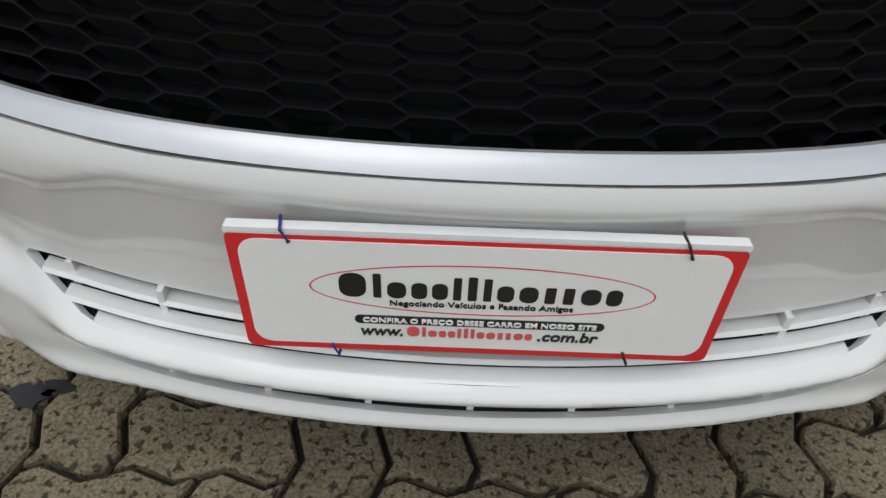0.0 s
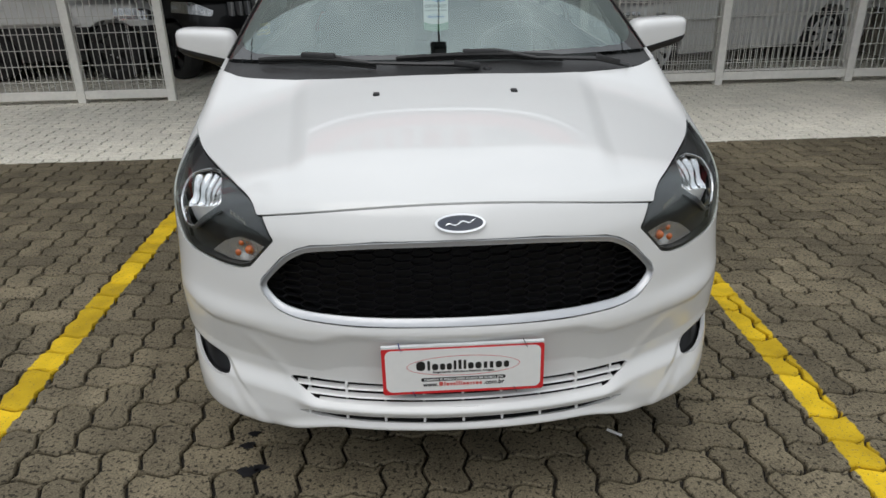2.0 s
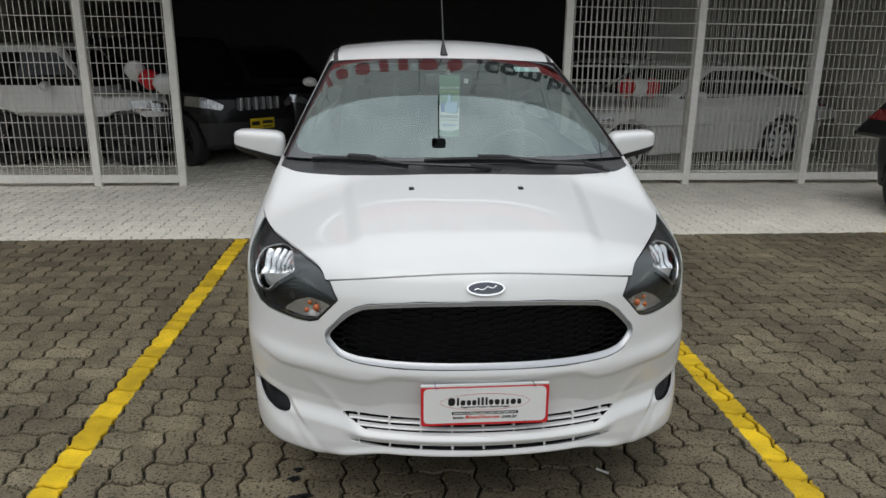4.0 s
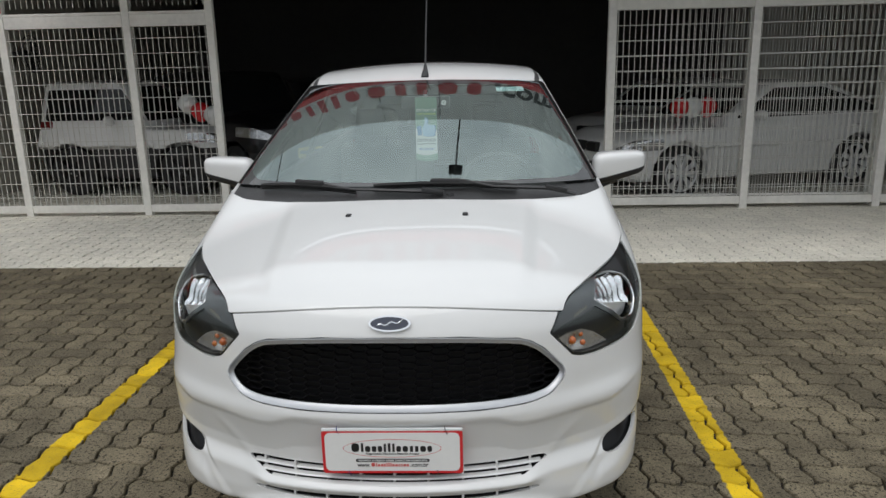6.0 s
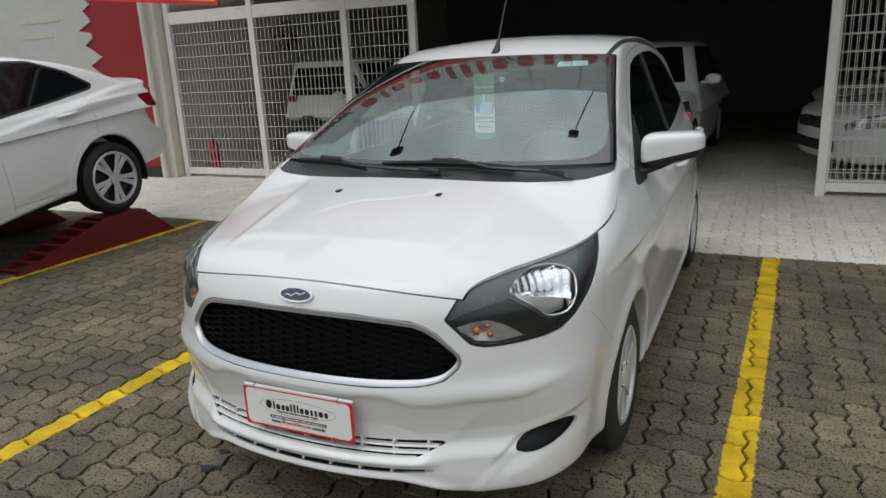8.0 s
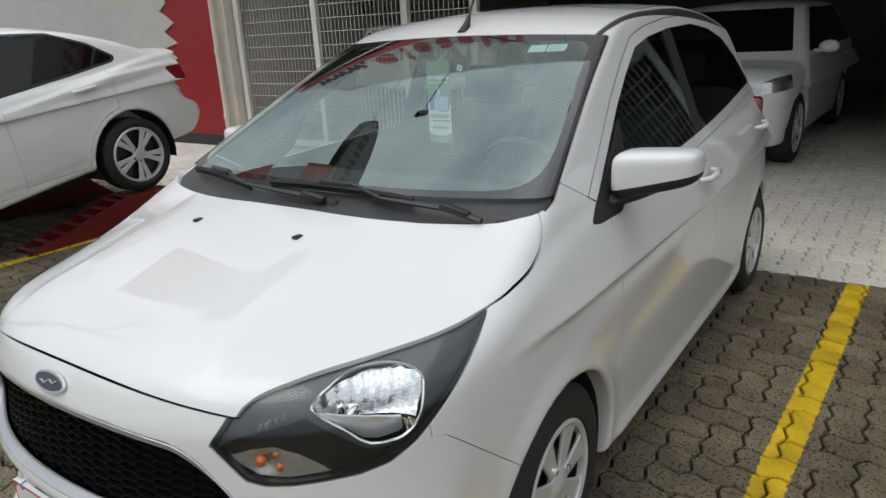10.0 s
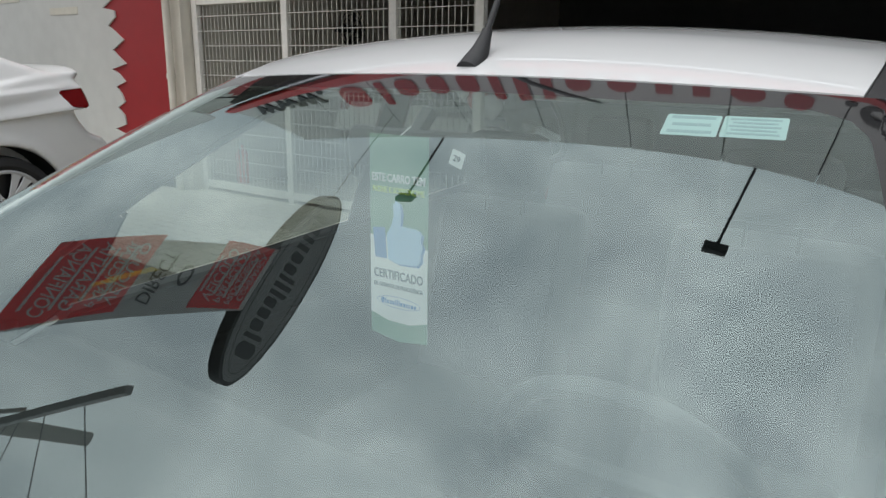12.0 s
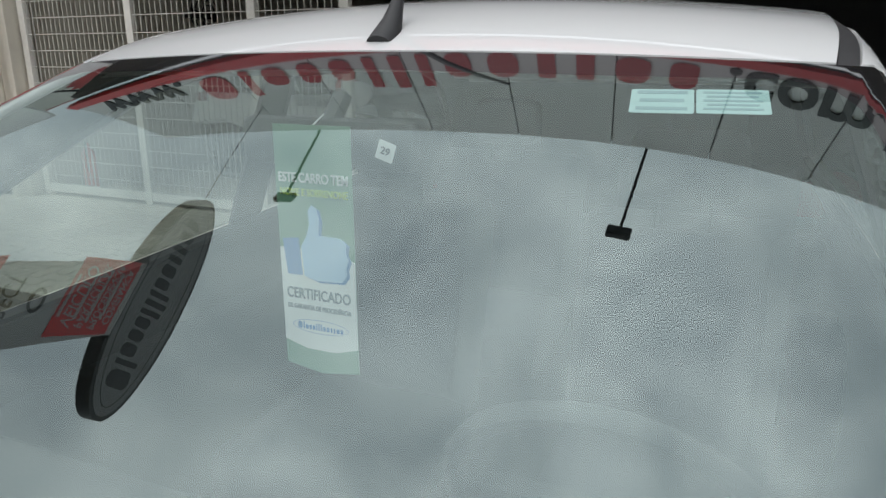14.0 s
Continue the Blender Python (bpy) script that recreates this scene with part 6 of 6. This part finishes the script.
# inside the showroom
vehicle("coupe_car", "white saloon behind the gate bars", turn(1.70, 7.25, -69.8), PAINT_DIRTY, 4.55, 1.80, 1.42, .93, 1.40, .84, 1.30, 2.15, 3.10, 4.25, 1.02, .335, .82, 3.52, .06, SHOW, spokes=9)
vehicle("offroad_car", "white boxy off-roader behind the gate bars", turn(-3.10, 8.35, 86), PAINT_DIRTY, 2.80, 1.62, 1.60, .98, 1.05, .95, 1.02, 1.46, 2.66, 2.74, 1.15, .345, .62, 2.24, .045, SHOW, "slots", 5, .66)
vehicle("offroad_car", "black boxy off-roader with slotted grille and yellow front plate", turn(-2.05, 7.75, 48), BLACK_PAINT, 3.60, 1.62, 1.72, 1.08, 1.05, 1.02, 1.10, 1.42, 3.35, 3.52, 1.25, .345, .62, 2.88, .045, SHOW, "slots", 5, .60)
vehicle("pickup_car", "dark grey car standing deep in the showroom", turn(-1.1, 9.6, 45), DARK_PAINT, 4.6, 1.80, 1.62, 1.02, 1.30, .98, 1.2, 1.9, 3.3, 4.1, 1.10, .35, .92, 3.65, .07, SHOW)
vehicle("suv_car", "white sport utility vehicle parked behind the hatchback", turn(-.45, 6.3, -2), PAINT_DIRTY, 4.45, 1.82, 1.61, 1.04, 1.20, 1.00, 1.10, 1.85, 3.6, 4.35, 1.15, .355, .92, 3.65, .11, SHOW)
vehicle("saloon_car", "white saloon standing deep in the showroom", turn(2.15, 9.75, -50), PAINT_DIRTY, 4.4, 1.78, 1.46, .95, 1.30, .86, 1.2, 2.05, 3.1, 4.1, 1.06, .33, .90, 3.5, .06, SHOW)
# yellow front plate
yp = thing("front_plate", "yellow advertising plate on the black off-roader", "sign", turn(-2.05, 7.75, 48))
part("board", slab(-.20, .20, -.060, -.052, .50, .64, .002), material("yellow plate", (.75, .55, .02), .4), yp)
for x0, x1, z0, z1 in ((-.18, -.05, .55, .60), (.0, .17, .565, .605), (.0, .15, .52, .535)):
    part("text_bar", slab(x0, x1, -.064, -.061, z0, z1), INK, yp)
# faded lettering and black handle on the off-roader's door
door = turn(-3.10, 8.35, 86)
lettering = thing("door_lettering", "dark lettering strip on the white off-roader's door", "lettering", door)
for k in range(7):
    part("text_bar", slab(-.826, -.818, 1.02 + .062 * k, 1.065 + .062 * k, .66, .70 - .008 * (k % 3)), INK, lettering)
# balloons over the off-roader
BALLOON_RED, BALLOON_WHITE = material("red balloon", (.60, .015, .02), .25, 0, .5), material("white balloon", (.75, .75, .74), .25, 0, .5)
for x, y_, z_, mt, lb in ((-3.25, 7.1, 1.16, BALLOON_RED, "red"), (-3.43, 7.15, 1.26, BALLOON_WHITE, "white"), (-3.07, 7.05, 1.11, BALLOON_WHITE, "white"), (2.82, 7.1, 1.10, BALLOON_RED, "red"), (2.98, 7.1, 1.10, BALLOON_WHITE, "white"), (3.15, 7.1, 1.10, BALLOON_RED, "red")):
    bm = bmesh.new()
    bmesh.ops.create_uvsphere(bm, u_segments=16, v_segments=12, radius=.13, matrix=Matrix.Translation((x, y_, z_)))
    for v in bm.verts:
        if v.co.z < z_:
            v.co.x, v.co.y = x + (v.co.x - x) * (1 - .35 * (z_ - v.co.z) / .13), y_ + (v.co.y - y_) * (1 - .35 * (z_ - v.co.z) / .13)
    bl = part("balloon", bm, mt, None, smooth=60)
    tagged(bl, lb + " party balloon tied to a car on show", "balloon", "party balloons")
    bm = bmesh.new()
    tube(bm, [(x, y_, z_ - .125), (x + .02, y_ + .02, z_ - .25), (x, y_ + .05, z_ - .42), (x, y_ + .05, 0)], .003, 5)
    part("string", bm, SIGN_WHITE, bl)
# fire extinguisher and wall fan
ext = thing("fire_extinguisher", "red fire extinguisher standing by the beige wall", "extinguisher")
bm = bmesh.new()
lathe(bm, [(.001, .0), (.07, .0), (.075, .02), (.075, .40), (.05, .46), (.022, .48), (.022, .52), (.001, .52)], 18, Matrix.Translation((-6.42, 6.6, .0)))
part("cylinder", bm, RED, ext, smooth=40)
bm = bmesh.new()
tube(bm, [(-6.42, 6.58, .52), (-6.36, 6.52, .55), (-6.33, 6.50, .40), (-6.34, 6.51, .22)], .012, 6)
part("hose", bm, PLASTIC, ext, smooth=60)
fan = thing("wall_fan", "dark round wall fan inside the showroom", "fan")
bm = bmesh.new()
fmx = pose(-6.30, 8.6, 2.0, 0, 90)
for r in (.05, .12, .20, .26):
    tube(bm, [fmx @ Vector((r * math.cos(a), r * math.sin(a), .06 if r < .2 else .0)) for a in [2 * math.pi * k / 24 for k in range(25)]], .008, 5)
for k in range(16):
    a = 2 * math.pi * k / 16
    tube(bm, [fmx @ Vector((.03 * math.cos(a), .03 * math.sin(a), .07)), fmx @ Vector((.26 * math.cos(a), .26 * math.sin(a), 0))], .004, 4)
part("cage", bm, PLASTIC, fan)
bm = bmesh.new()
for k in range(4):
    plate(bm, [(.03, -.02), (.22, -.09), (.24, .02), (.04, .03)], .006, fmx @ Matrix.Rotation(k * 1.571, 4, "Z") @ Matrix.Rotation(.3, 4, "X"))
part("blades", bm, PLASTIC, fan)
part("wall_bracket", slab(-6.62, -6.36, 8.56, 8.64, 1.96, 2.04, .01), PLASTIC, fan)

build_paving()
